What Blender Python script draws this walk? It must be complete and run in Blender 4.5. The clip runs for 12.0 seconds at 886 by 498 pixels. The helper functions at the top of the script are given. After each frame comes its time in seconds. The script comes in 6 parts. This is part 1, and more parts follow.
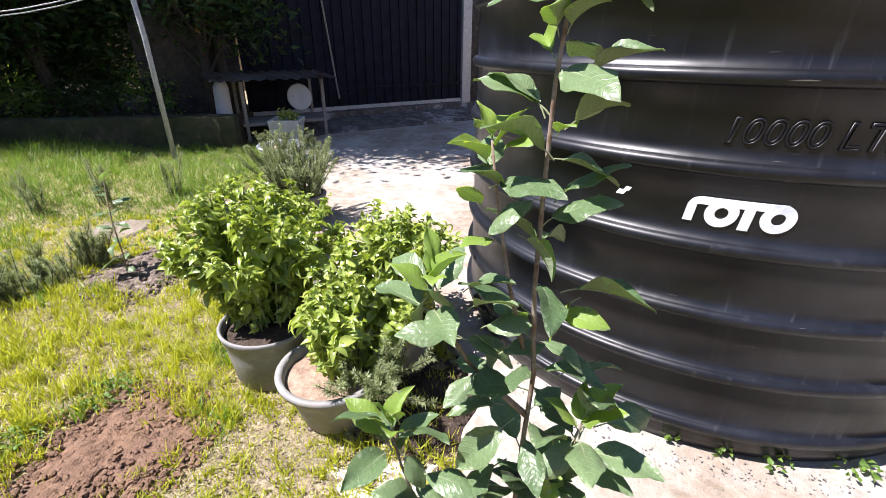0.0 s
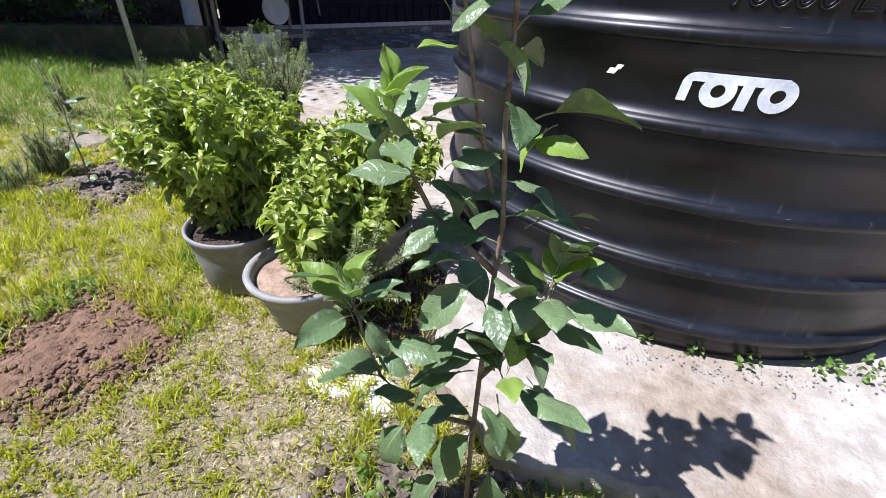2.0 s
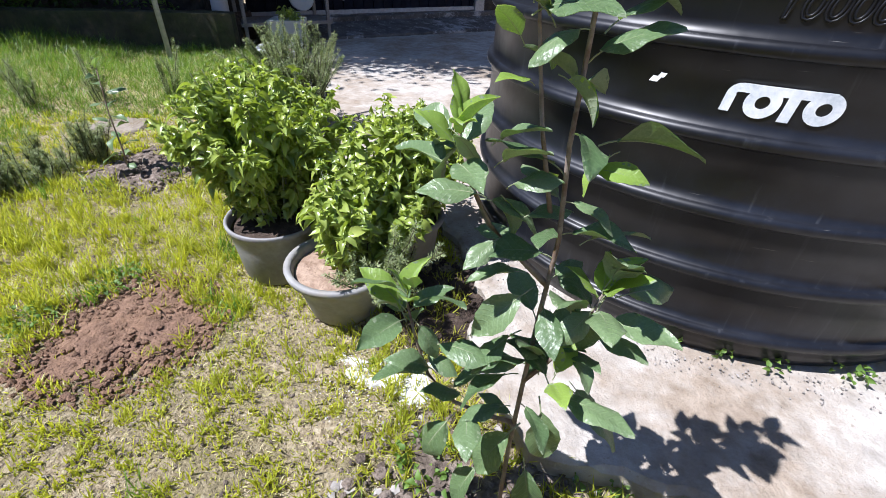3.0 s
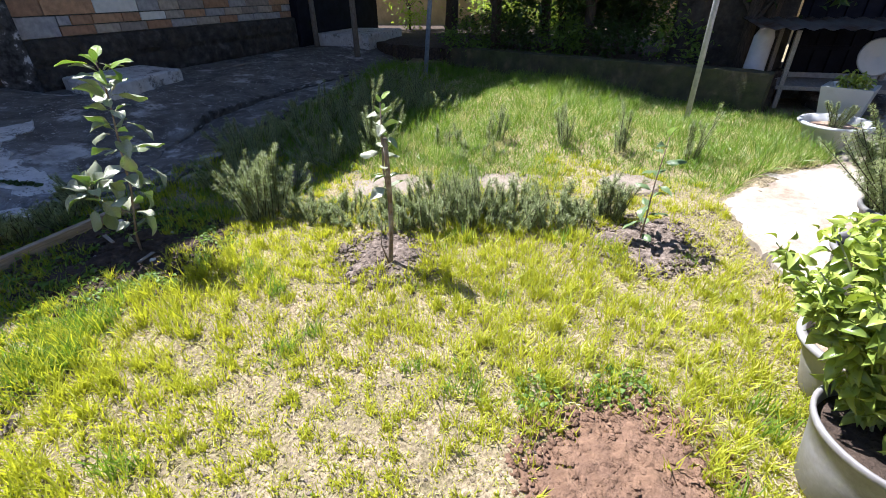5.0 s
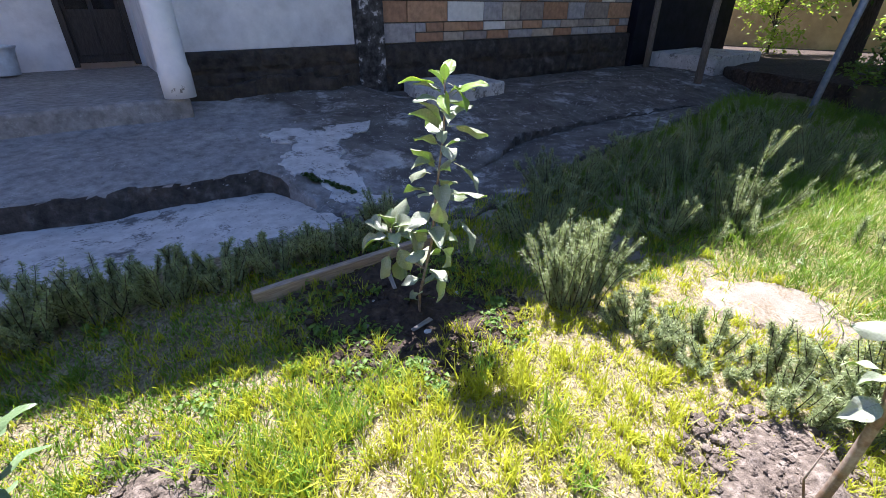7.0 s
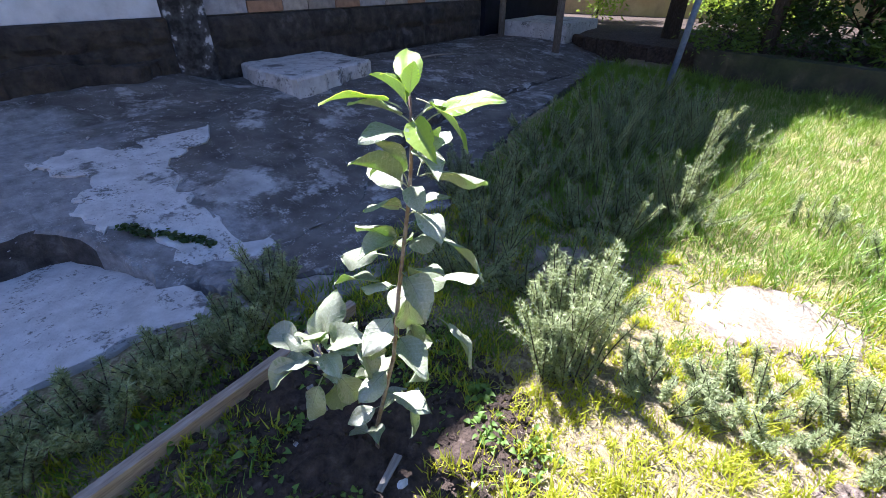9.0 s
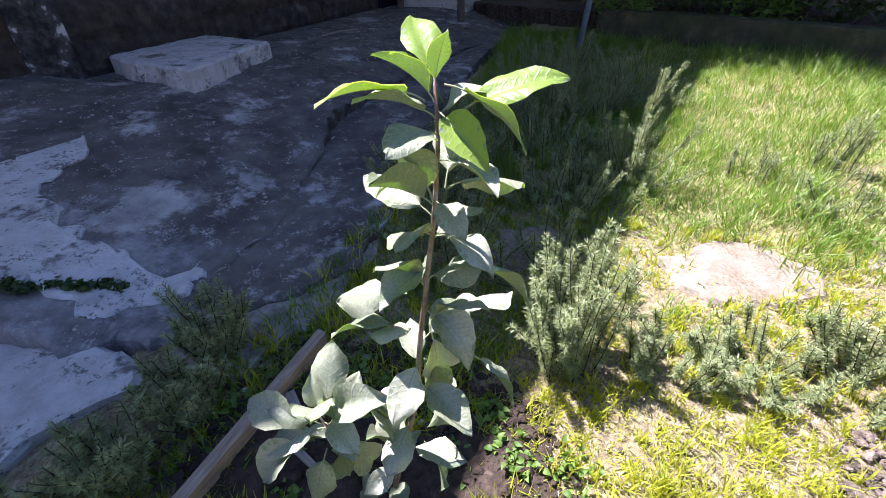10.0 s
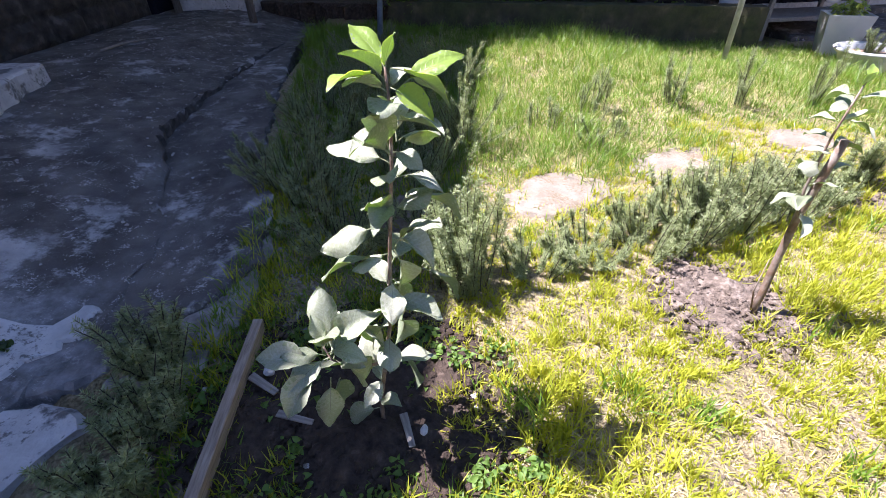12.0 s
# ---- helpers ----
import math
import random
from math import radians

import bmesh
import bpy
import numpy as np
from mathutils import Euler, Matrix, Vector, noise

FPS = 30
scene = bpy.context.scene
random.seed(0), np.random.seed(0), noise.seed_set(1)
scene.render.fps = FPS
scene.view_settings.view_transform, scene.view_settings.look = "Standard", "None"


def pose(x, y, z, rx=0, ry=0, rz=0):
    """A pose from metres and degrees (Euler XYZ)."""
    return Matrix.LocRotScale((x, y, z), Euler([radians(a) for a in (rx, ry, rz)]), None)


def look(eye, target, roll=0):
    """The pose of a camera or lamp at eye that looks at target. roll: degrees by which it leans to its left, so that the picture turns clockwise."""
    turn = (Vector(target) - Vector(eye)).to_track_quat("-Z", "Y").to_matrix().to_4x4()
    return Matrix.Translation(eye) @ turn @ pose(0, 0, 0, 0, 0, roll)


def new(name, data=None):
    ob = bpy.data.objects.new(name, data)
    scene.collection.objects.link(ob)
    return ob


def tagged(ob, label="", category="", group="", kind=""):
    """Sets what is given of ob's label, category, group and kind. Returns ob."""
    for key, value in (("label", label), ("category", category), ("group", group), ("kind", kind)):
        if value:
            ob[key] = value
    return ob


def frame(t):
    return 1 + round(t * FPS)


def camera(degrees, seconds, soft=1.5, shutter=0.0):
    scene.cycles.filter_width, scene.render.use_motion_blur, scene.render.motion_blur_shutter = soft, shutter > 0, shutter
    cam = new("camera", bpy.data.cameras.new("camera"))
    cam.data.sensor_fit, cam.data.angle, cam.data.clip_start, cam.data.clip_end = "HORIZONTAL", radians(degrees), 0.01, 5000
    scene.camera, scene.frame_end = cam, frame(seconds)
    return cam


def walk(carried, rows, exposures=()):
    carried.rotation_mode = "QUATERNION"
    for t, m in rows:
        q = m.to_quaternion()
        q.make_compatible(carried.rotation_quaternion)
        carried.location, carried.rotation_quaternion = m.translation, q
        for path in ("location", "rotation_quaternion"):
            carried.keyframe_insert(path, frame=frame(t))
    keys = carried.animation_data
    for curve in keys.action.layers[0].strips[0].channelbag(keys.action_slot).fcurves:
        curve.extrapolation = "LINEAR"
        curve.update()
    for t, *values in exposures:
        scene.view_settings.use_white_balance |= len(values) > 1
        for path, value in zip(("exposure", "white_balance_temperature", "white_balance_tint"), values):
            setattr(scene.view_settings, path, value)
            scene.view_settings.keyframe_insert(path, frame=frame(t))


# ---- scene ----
cam = camera(89.5, 12.0, soft=0.5)
PATH = [
    (0, (0.297, 0.844, 1.306), (-0.268, 2.568, 0.463), 0.1),
    (0.5, (0.309, 0.844, 1.222), (-0.207, 2.593, 0.401), 1.1),
    (1, (0.319, 0.851, 1.169), (-0.17, 2.537, 0.21), 1.3),
    (1.5, (0.339, 0.872, 1.154), (-0.135, 2.512, 0.111), 1.8),
    (2, (0.337, 0.851, 1.134), (-0.135, 2.477, 0.069), 2.1),
    (2.5, (0.329, 0.839, 1.16), (-0.141, 2.429, 0.041), 1.9),
    (2.7, (0.317, 0.824, 1.175), (-0.148, 2.419, 0.062), 1.9),
    (4.3, (-0.234, 0.81, 1.205), (-1.546, 1.821, 0.084), 2.1),
    (4.5, (-0.34, 0.805, 1.203), (-1.774, 1.7, 0.135), 0.8),
    (5, (-0.585, 0.795, 1.226), (-2.217, 1.373, 0.226), -0.9),
    (5.5, (-0.822, 0.815, 1.231), (-2.549, 1.134, 0.274), 2.6),
    (6, (-1.091, 0.711, 1.2), (-2.86, 0.711, 0.267), 3.3),
    (6.5, (-1.365, 0.568, 1.203), (-3.103, 0.26, 0.262), -0.1),
    (6.7, (-1.475, 0.523, 1.195), (-3.182, 0.079, 0.251), -0.3),
    (8.3, (-2.043, 0.145, 1.166), (-3.755, -0.197, 0.19), 1.9),
    (8.5, (-2.139, 0.107, 1.166), (-3.86, -0.14, 0.177), 0.9),
    (9, (-2.32, 0.059, 1.146), (-4.019, 0.232, 0.106), 0.6),
    (9.5, (-2.433, -0.036, 1.151), (-4.068, 0.368, 0.072), 0.5),
    (10, (-2.564, -0.086, 1.109), (-4.138, 0.425, -0.012), -1.1),
    (10.5, (-2.597, -0.17, 1.084), (-4.019, 0.589, -0.1), 2.1),
    (11, (-2.592, -0.309, 1.13), (-3.863, 0.682, -0.054), -2.4),
    (11.5, (-2.525, -0.373, 1.161), (-3.721, 0.729, -0.004), -1.4),
    (12, (-2.413, -0.421, 1.169), (-3.61, 0.688, 0.013), -1.7),
]
walk(cam, [(t, look(eye, target, roll)) for t, eye, target, roll in PATH],
     exposures=[(0.0, 1.32, 6100, 20), (1.0, 1.12, 5850, 18), (2.5, 0.95, 5650, 17), (4.5, 1.34, 5850, 14), (5.0, 1.5, 5900, 17), (6.5, 1.76, 5900, 19), (8.5, 2.3, 5500, 22), (9.5, 1.98, 5800, 24), (12.0, 1.82, 5900, 27)])


# ---- world, sun ----
SUN_FROM = Vector((-0.425, -0.26, 0.867)).normalized()
world = bpy.data.worlds.new("sky")
scene.world = world
world.use_nodes = True
wt = world.node_tree
sky = wt.nodes.new("ShaderNodeTexSky")
sky.sky_type, sky.sun_disc = "NISHITA", False
sky.sun_elevation = math.asin(SUN_FROM.z)
sky.sun_rotation = math.atan2(SUN_FROM.x, SUN_FROM.y)
sky.altitude, sky.air_density, sky.dust_density = 1700, 1.0, 0.6
wt.links.new(sky.outputs["Color"], wt.nodes["Background"].inputs["Color"])
wt.nodes["Background"].inputs["Strength"].default_value = 0.076
sun_data = bpy.data.lights.new("sun", "SUN")
sun_data.energy, sun_data.angle, sun_data.color = 5.0, radians(0.5), (1.0, 0.95, 0.87)
sun = new("sun", sun_data)
sun.matrix_world = look(SUN_FROM * 30, (0, 0, 0))

# ---- plan: local axes of the yard (s along the house, v away from it) ----
TH = radians(-39.8)
YARD = Matrix.Rotation(TH, 4, "Z")
CT, ST = math.cos(TH), math.sin(TH)


def W(s, v, z=0.0):
    return Vector((CT * s - ST * v, ST * s + CT * v, z))


def S_V(x, y):
    return CT * x + ST * y, -ST * x + CT * y


def sstep(a, b, t):
    k = np.clip((t - a) / (b - a), 0, 1)
    return k * k * (3 - 2 * k)


def zg(x, y):
    """Height of the ground."""
    x, y = np.asarray(x, float), np.asarray(y, float)
    s, v = S_V(x, y)
    far = 0.13 * sstep(1.6, 4.0, y) * sstep(2.5, -1.0, x) + 0.06 * sstep(1.5, 2.2, y) * sstep(-1.0, 0.4, x)
    up = 0.10 * sstep(-1.9, -2.8, v)
    west = 0.10 * sstep(-3.5, -7.0, s) * sstep(1.5, -1.5, v)
    hump = 0.05 * np.exp(-((x + 3.9) ** 2 + (y - 3.0) ** 2) / 1.6)
    n = 0.012 * np.sin(3.1 * x + 1.3 * y) * np.cos(2.3 * y - 0.7 * x) + 0.006 * np.sin(9 * x + 4 * np.sin(5 * y))
    return far * 0.9 + up + west + hump + n


def gz(x, y):
    return float(zg(x, y))


# ---- materials ----
def nodes_of(name):
    m = bpy.data.materials.new(name)
    m.use_nodes = True
    return m, m.node_tree, m.node_tree.nodes["Principled BSDF"]


def node(t, kind, **ins):
    n = t.nodes.new(kind)
    for k, val in ins.items():
        n.inputs[k].default_value = val
    return n


def ramp(t, fac, stops):
    r = t.nodes.new("ShaderNodeValToRGB")
    el = r.color_ramp.elements
    while len(el) < len(stops):
        el.new(0.5)
    for e, (p, c) in zip(el, stops):
        e.position, e.color = p, (*c, 1)
    t.links.new(fac, r.inputs["Fac"])
    return r.outputs["Color"]


def coords(t, space="Object"):
    return t.nodes.new("ShaderNodeTexCoord").outputs[space]


def noise_of(t, co, scale, detail=6.0, rough=0.6, stretch=None):
    if stretch:
        mp = t.nodes.new("ShaderNodeMapping")
        mp.inputs["Scale"].default_value = stretch
        t.links.new(co, mp.inputs["Vector"])
        co = mp.outputs["Vector"]
    n = node(t, "ShaderNodeTexNoise", Scale=scale, Detail=detail, Roughness=rough)
    t.links.new(co, n.inputs["Vector"])
    return n.outputs["Fac"]


def mixc(t, fac, a, b, mode="MIX"):
    m = t.nodes.new("ShaderNodeMix")
    m.data_type, m.blend_type = "RGBA", mode
    for sock, val in ((m.inputs[0], fac), (m.inputs[6], a), (m.inputs[7], b)):
        if hasattr(val, "links"):
            t.links.new(val, sock)
        else:
            sock.default_value = val if isinstance(val, (int, float)) else (*val, 1)
    return m.outputs[2]


def bump(t, p, height, strength, dist):
    b = node(t, "ShaderNodeBump", Strength=strength, Distance=dist)
    t.links.new(height, b.inputs["Height"])
    t.links.new(b.outputs["Normal"], p.inputs["Normal"])


def surface(name, stops, scale, stops2=None, scale2=1.5, rough=0.85, bscale=60.0, bdist=0.004, bstr=0.6, metal=0.0, stretch=None, space="Object", patch=(0.42, 0.6), spec=0.4, speck=None):
    """A worn surface: fine grain over larger stains, with specks of dirt."""
    m, t, p = nodes_of(name)
    co = coords(t, space)
    col = ramp(t, noise_of(t, co, scale, stretch=stretch), stops)
    if stops2:
        mask = ramp(t, noise_of(t, co, scale2, 10.0, 0.72), [(patch[0], (0, 0, 0)), (patch[1], (1, 1, 1))])
        col = mixc(t, mask, col, ramp(t, noise_of(t, co, scale * 1.7, stretch=stretch), stops2))
    if speck:
        sc, lo, hi, dirt = speck
        near = mixc(t, 0.5, noise_of(t, co, sc, 3.0, 0.7), noise_of(t, co, sc * 0.13, 4.0, 0.6))
        col = mixc(t, ramp(t, near, [(lo, (0, 0, 0)), (hi, (1, 1, 1))]), col, dirt)
    t.links.new(col, p.inputs["Base Color"])
    p.inputs["Roughness"].default_value, p.inputs["Metallic"].default_value = rough, metal
    p.inputs["Specular IOR Level"].default_value = spec
    bump(t, p, noise_of(t, co, bscale, 8.0, 0.65), bstr, bdist)
    return m


def leafy(name, dark, light, scale=14.0, rough=0.5, through_light=0.35, tint=None, by="island", spec=0.4, veins=False):
    """Leaf tissue: colour varies leaf by leaf, and some light passes through."""
    m, t, p = nodes_of(name)
    if by == "island":
        rnd = t.nodes.new("ShaderNodeNewGeometry").outputs["Random Per Island"]
    else:
        rnd = t.nodes.new("ShaderNodeObjectInfo").outputs["Random"]
    co = coords(t)
    base = ramp(t, rnd, [(0.0, dark), (1.0, light)])
    base = mixc(t, 0.35, base, ramp(t, noise_of(t, co, scale), [(0.3, tuple(c * 0.6 for c in dark)), (0.7, tuple(min(1, c * 1.25) for c in light))]))
    t.links.new(base, p.inputs["Base Color"])
    p.inputs["Roughness"].default_value = rough
    p.inputs["Specular IOR Level"].default_value = spec
    tr = t.nodes.new("ShaderNodeBsdfTranslucent")
    tr.inputs["Color"].default_value = (*(tint or tuple(min(1, c * 1.6) for c in light)), 1)
    mx = t.nodes.new("ShaderNodeMixShader")
    mx.inputs[0].default_value = through_light
    t.links.new(p.outputs[0], mx.inputs[1])
    t.links.new(tr.outputs[0], mx.inputs[2])
    t.links.new(mx.outputs[0], t.nodes["Material Output"].inputs["Surface"])
    if veins:
        sep = t.nodes.new("ShaderNodeSeparateXYZ")
        t.links.new(co, sep.inputs[0])

        def math_node(op, a, c):
            q = t.nodes.new("ShaderNodeMath")
            q.operation = op
            for sock, val in zip(q.inputs, (a, c)):
                if hasattr(val, "links"):
                    t.links.new(val, sock)
                elif val is not None:
                    sock.default_value = val
            return q.outputs[0]

        y = math_node("ABSOLUTE", sep.outputs["Y"], None)
        bend = math_node("MULTIPLY", noise_of(t, co, 5.0, 2.0), 0.12)
        wave = math_node("SINE", math_node("MULTIPLY", math_node("SUBTRACT", math_node("ADD", sep.outputs["X"], bend), math_node("MULTIPLY", y, 0.9)), 58.0), None)
        line = ramp(t, math_node("MULTIPLY", math_node("ADD", wave, 1.0), 0.5), [(0.86, (0, 0, 0)), (1.0, (1, 1, 1))])
        t.links.new(mixc(t, line, base, mixc(t, 0.11, base, tuple(min(1, c * 1.9) for c in light))), p.inputs["Base Color"])
        hgt = mixc(t, 0.45, noise_of(t, co, 9.0, 4.0), line)
        bump(t, p, hgt, 0.22, 0.02)
    else:
        bump(t, p, noise_of(t, co, 90.0, 4.0), 0.35, 0.002)
    return m


def plain(name, col, rough=0.5, metal=0.0, var=0.15, scale=20.0, spec=0.5):
    return surface(name, [(0.3, tuple(c * (1 - var) for c in col)), (0.7, tuple(min(1, c * (1 + var)) for c in col))], scale, rough=rough, metal=metal, bstr=0.15, bdist=0.001, spec=spec)


M_LAWN = surface("dry_lawn_soil", [(0.3, (0.10, 0.075, 0.045)), (0.5, (0.36, 0.29, 0.18)), (0.72, (0.62, 0.54, 0.38))], 60.0,
                 [(0.3, (0.10, 0.085, 0.04)), (0.7, (0.40, 0.34, 0.19))], 5.0, 0.95, 55.0, 0.03, 1.0)
M_SOIL = surface("dug_red_soil", [(0.3, (0.12, 0.07, 0.042)), (0.55, (0.24, 0.145, 0.09)), (0.8, (0.38, 0.25, 0.165))], 30.0,
                 [(0.3, (0.13, 0.078, 0.052)), (0.7, (0.27, 0.165, 0.11))], 6.0, 0.97, 55.0, 0.02, 1.0)
M_DARKSOIL = surface("dark_humus_soil", [(0.3, (0.028, 0.02, 0.015)), (0.6, (0.085, 0.06, 0.045)), (0.85, (0.19, 0.15, 0.12))], 30.0, None, 3.0, 0.97, 60.0, 0.02, 1.0)
M_GREYSOIL = surface("crumbly_grey_soil", [(0.3, (0.06, 0.045, 0.034)), (0.52, (0.19, 0.15, 0.12)), (0.75, (0.40, 0.335, 0.28))], 34.0, None, 3.0, 0.97, 60.0, 0.02, 1.0)
M_LIME = surface("white_lime_spill", [(0.35, (0.50, 0.49, 0.47)), (0.65, (0.74, 0.73, 0.71))], 35.0, [(0.3, (0.16, 0.13, 0.10)), (0.7, (0.36, 0.32, 0.27))], 9.0, 0.95, 60.0, 0.008, 0.8, patch=(0.52, 0.58))
M_SLAB = surface("sunlit_worn_concrete", [(0.3, (0.28, 0.255, 0.22)), (0.55, (0.455, 0.425, 0.38)), (0.8, (0.58, 0.55, 0.505))], 11.0,
                 [(0.3, (0.20, 0.155, 0.11)), (0.7, (0.36, 0.30, 0.235))], 1.8, 0.9, 70.0, 0.008, 0.9, speck=(85.0, 0.58, 0.68, (0.25, 0.21, 0.16)))
M_YARD = surface("stained_yard_concrete", [(0.28, (0.048, 0.043, 0.038)), (0.5, (0.11, 0.10, 0.091)), (0.78, (0.205, 0.193, 0.18))], 4.5,
                 [(0.3, (0.20, 0.195, 0.19)), (0.7, (0.50, 0.49, 0.48))], 2.4, 0.9, 90.0, 0.006, 0.7, patch=(0.545, 0.61), speck=(110.0, 0.57, 0.62, (0.42, 0.41, 0.40)))
M_PALE = surface("pale_patched_concrete", [(0.3, (0.40, 0.395, 0.39)), (0.6, (0.57, 0.565, 0.56)), (0.85, (0.68, 0.675, 0.66))], 12.0,
                 [(0.3, (0.09, 0.085, 0.08)), (0.7, (0.22, 0.21, 0.205))], 3.4, 0.9, 70.0, 0.007, 0.8, patch=(0.56, 0.62), speck=(60.0, 0.55, 0.62, (0.16, 0.155, 0.15)))


def worn_film(m):
    """A paler cement film that survives on the porch side of the yard."""
    t = m.node_tree
    p = t.nodes["Principled BSDF"]
    under = p.inputs["Base Color"].links[0].from_socket
    co = coords(t)
    sep = t.nodes.new("ShaderNodeSeparateXYZ")
    t.links.new(co, sep.inputs[0])
    torn = t.nodes.new("ShaderNodeMath")
    torn.operation = "MULTIPLY_ADD"
    t.links.new(noise_of(t, co, 1.3, 9.0, 0.7), torn.inputs[0])
    torn.inputs[1].default_value = 3.2
    t.links.new(sep.outputs["X"], torn.inputs[2])
    span = t.nodes.new("ShaderNodeMapRange")
    span.inputs["From Min"].default_value, span.inputs["From Max"].default_value = -1.35, -0.95
    span.inputs["To Max"].default_value = 0.72
    t.links.new(torn.outputs[0], span.inputs["Value"])
    film = ramp(t, noise_of(t, co, 14.0, 8.0, 0.7), [(0.3, (0.15, 0.15, 0.152)), (0.55, (0.33, 0.33, 0.335)), (0.75, (0.48, 0.48, 0.485))])
    t.links.new(mixc(t, span.outputs[0], under, film), p.inputs["Base Color"])


worn_film(M_YARD)
M_FLAG = surface("bleached_stepping_concrete", [(0.3, (0.19, 0.16, 0.125)), (0.7, (0.33, 0.29, 0.24))], 18.0, [(0.3, (0.15, 0.12, 0.085)), (0.7, (0.27, 0.23, 0.175))], 6.0, 0.93, 60.0, 0.01, 0.9, speck=(70.0, 0.53, 0.6, (0.17, 0.13, 0.085)))
M_PLASTER = surface("grubby_white_plaster", [(0.3, (0.60, 0.62, 0.66)), (0.7, (0.75, 0.76, 0.79))], 5.0, [(0.3, (0.42, 0.43, 0.46)), (0.7, (0.6, 0.61, 0.64))], 1.0, 0.9, 40.0, 0.003, 0.4)
M_WHITEWASH = surface("flaking_whitewash", [(0.3, (0.66, 0.67, 0.70)), (0.7, (0.8, 0.8, 0.82))], 8.0, [(0.3, (0.07, 0.065, 0.06)), (0.7, (0.2, 0.19, 0.18))], 7.0, 0.9, 60.0, 0.004, 0.6, patch=(0.62, 0.66))
M_PLINTH = surface("black_stained_plinth", [(0.3, (0.016, 0.014, 0.013)), (0.55, (0.055, 0.05, 0.046)), (0.75, (0.20, 0.19, 0.185))], 8.0, [(0.3, (0.03, 0.025, 0.02)), (0.7, (0.09, 0.075, 0.06))], 2.0, 0.95, 11.0, 0.05, 1.0)
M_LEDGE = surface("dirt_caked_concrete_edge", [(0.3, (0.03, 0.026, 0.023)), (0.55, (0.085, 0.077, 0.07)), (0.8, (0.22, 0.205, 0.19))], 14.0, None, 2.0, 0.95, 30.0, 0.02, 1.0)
M_MOTTLE = surface("peeling_pilaster", [(0.4, (0.02, 0.019, 0.018)), (0.58, (0.08, 0.078, 0.078)), (0.66, (0.5, 0.5, 0.52))], 11.0, None, 2.0, 0.95, 40.0, 0.01, 0.8)
M_MORTAR = surface("dark_mortar", [(0.3, (0.06, 0.058, 0.055)), (0.7, (0.16, 0.15, 0.14))], 30.0, bstr=0.5)
M_MOSSWALL = surface("mossy_garden_wall", [(0.3, (0.03, 0.028, 0.02)), (0.55, (0.09, 0.08, 0.05)), (0.8, (0.26, 0.22, 0.13))], 5.0, [(0.3, (0.03, 0.04, 0.015)), (0.7, (0.09, 0.10, 0.04))], 1.6, 0.95, 40.0, 0.012, 0.8)
M_OCHRE = surface("ochre_boundary_wall", [(0.3, (0.42, 0.31, 0.16)), (0.7, (0.58, 0.45, 0.26))], 3.0, [(0.3, (0.30, 0.22, 0.12)), (0.7, (0.45, 0.34, 0.2))], 0.8, 0.95)
M_GATE = surface("dark_navy_sheet_steel", [(0.3, (0.006, 0.0065, 0.012)), (0.7, (0.016, 0.017, 0.028))], 6.0, [(0.3, (0.02, 0.016, 0.015)), (0.7, (0.035, 0.028, 0.026))], 2.5, 0.7, 50.0, 0.002, 0.4, metal=0.0, patch=(0.68, 0.78), spec=0.1)
M_PIPE = surface("galvanised_pipe", [(0.3, (0.30, 0.31, 0.33)), (0.7, (0.48, 0.49, 0.5))], 30.0, None, 2.0, 0.5, 60.0, 0.001, 0.3, metal=0.15)
M_BLUEPIPE = surface("faded_blue_pipe", [(0.3, (0.12, 0.16, 0.24)), (0.7, (0.24, 0.29, 0.38))], 25.0, None, 2.0, 0.6, 60.0, 0.001, 0.3)
M_PLANK = surface("weathered_edging_plank", [(0.3, (0.20, 0.15, 0.11)), (0.55, (0.34, 0.27, 0.21)), (0.8, (0.45, 0.38, 0.31))], 10.0, None, 2.0, 0.9, 30.0, 0.004, 0.7, stretch=(1.5, 14, 14))
M_POST = surface("rough_grey_post", [(0.3, (0.09, 0.075, 0.06)), (0.7, (0.24, 0.21, 0.18))], 18.0, None, 2.0, 0.95, 40.0, 0.006, 0.8, stretch=(8, 8, 1))
M_BARK = surface("tree_bark", [(0.3, (0.035, 0.027, 0.02)), (0.7, (0.11, 0.085, 0.065))], 14.0, None, 2.0, 0.95, 30.0, 0.015, 1.0, stretch=(6, 6, 1))
M_STEM = surface("sapling_bark", [(0.3, (0.09, 0.055, 0.035)), (0.6, (0.20, 0.13, 0.09)), (0.8, (0.33, 0.27, 0.22))], 30.0, [(0.3, (0.22, 0.18, 0.15)), (0.7, (0.36, 0.31, 0.27))], 14.0, 0.75, 120.0, 0.0015, 0.6)
M_TWIG = plain("downy_green_twig", (0.27, 0.30, 0.17), 0.7)
M_APPLE_TOP = leafy("apple_leaf_face", (0.06, 0.115, 0.045), (0.21, 0.29, 0.14), 25.0, 0.31, 0.28, (0.28, 0.46, 0.08), by="object", spec=0.6, veins=True)
M_APPLE_UNDER = leafy("apple_leaf_underside", (0.22, 0.28, 0.17), (0.36, 0.41, 0.28), 25.0, 0.6, 0.34, (0.36, 0.54, 0.10), by="object", spec=0.2, veins=True)
M_APPLE_YOUNG = leafy("young_apple_leaf", (0.22, 0.33, 0.07), (0.36, 0.48, 0.12), 25.0, 0.4, 0.5, (0.62, 0.80, 0.07), by="object", veins=True)
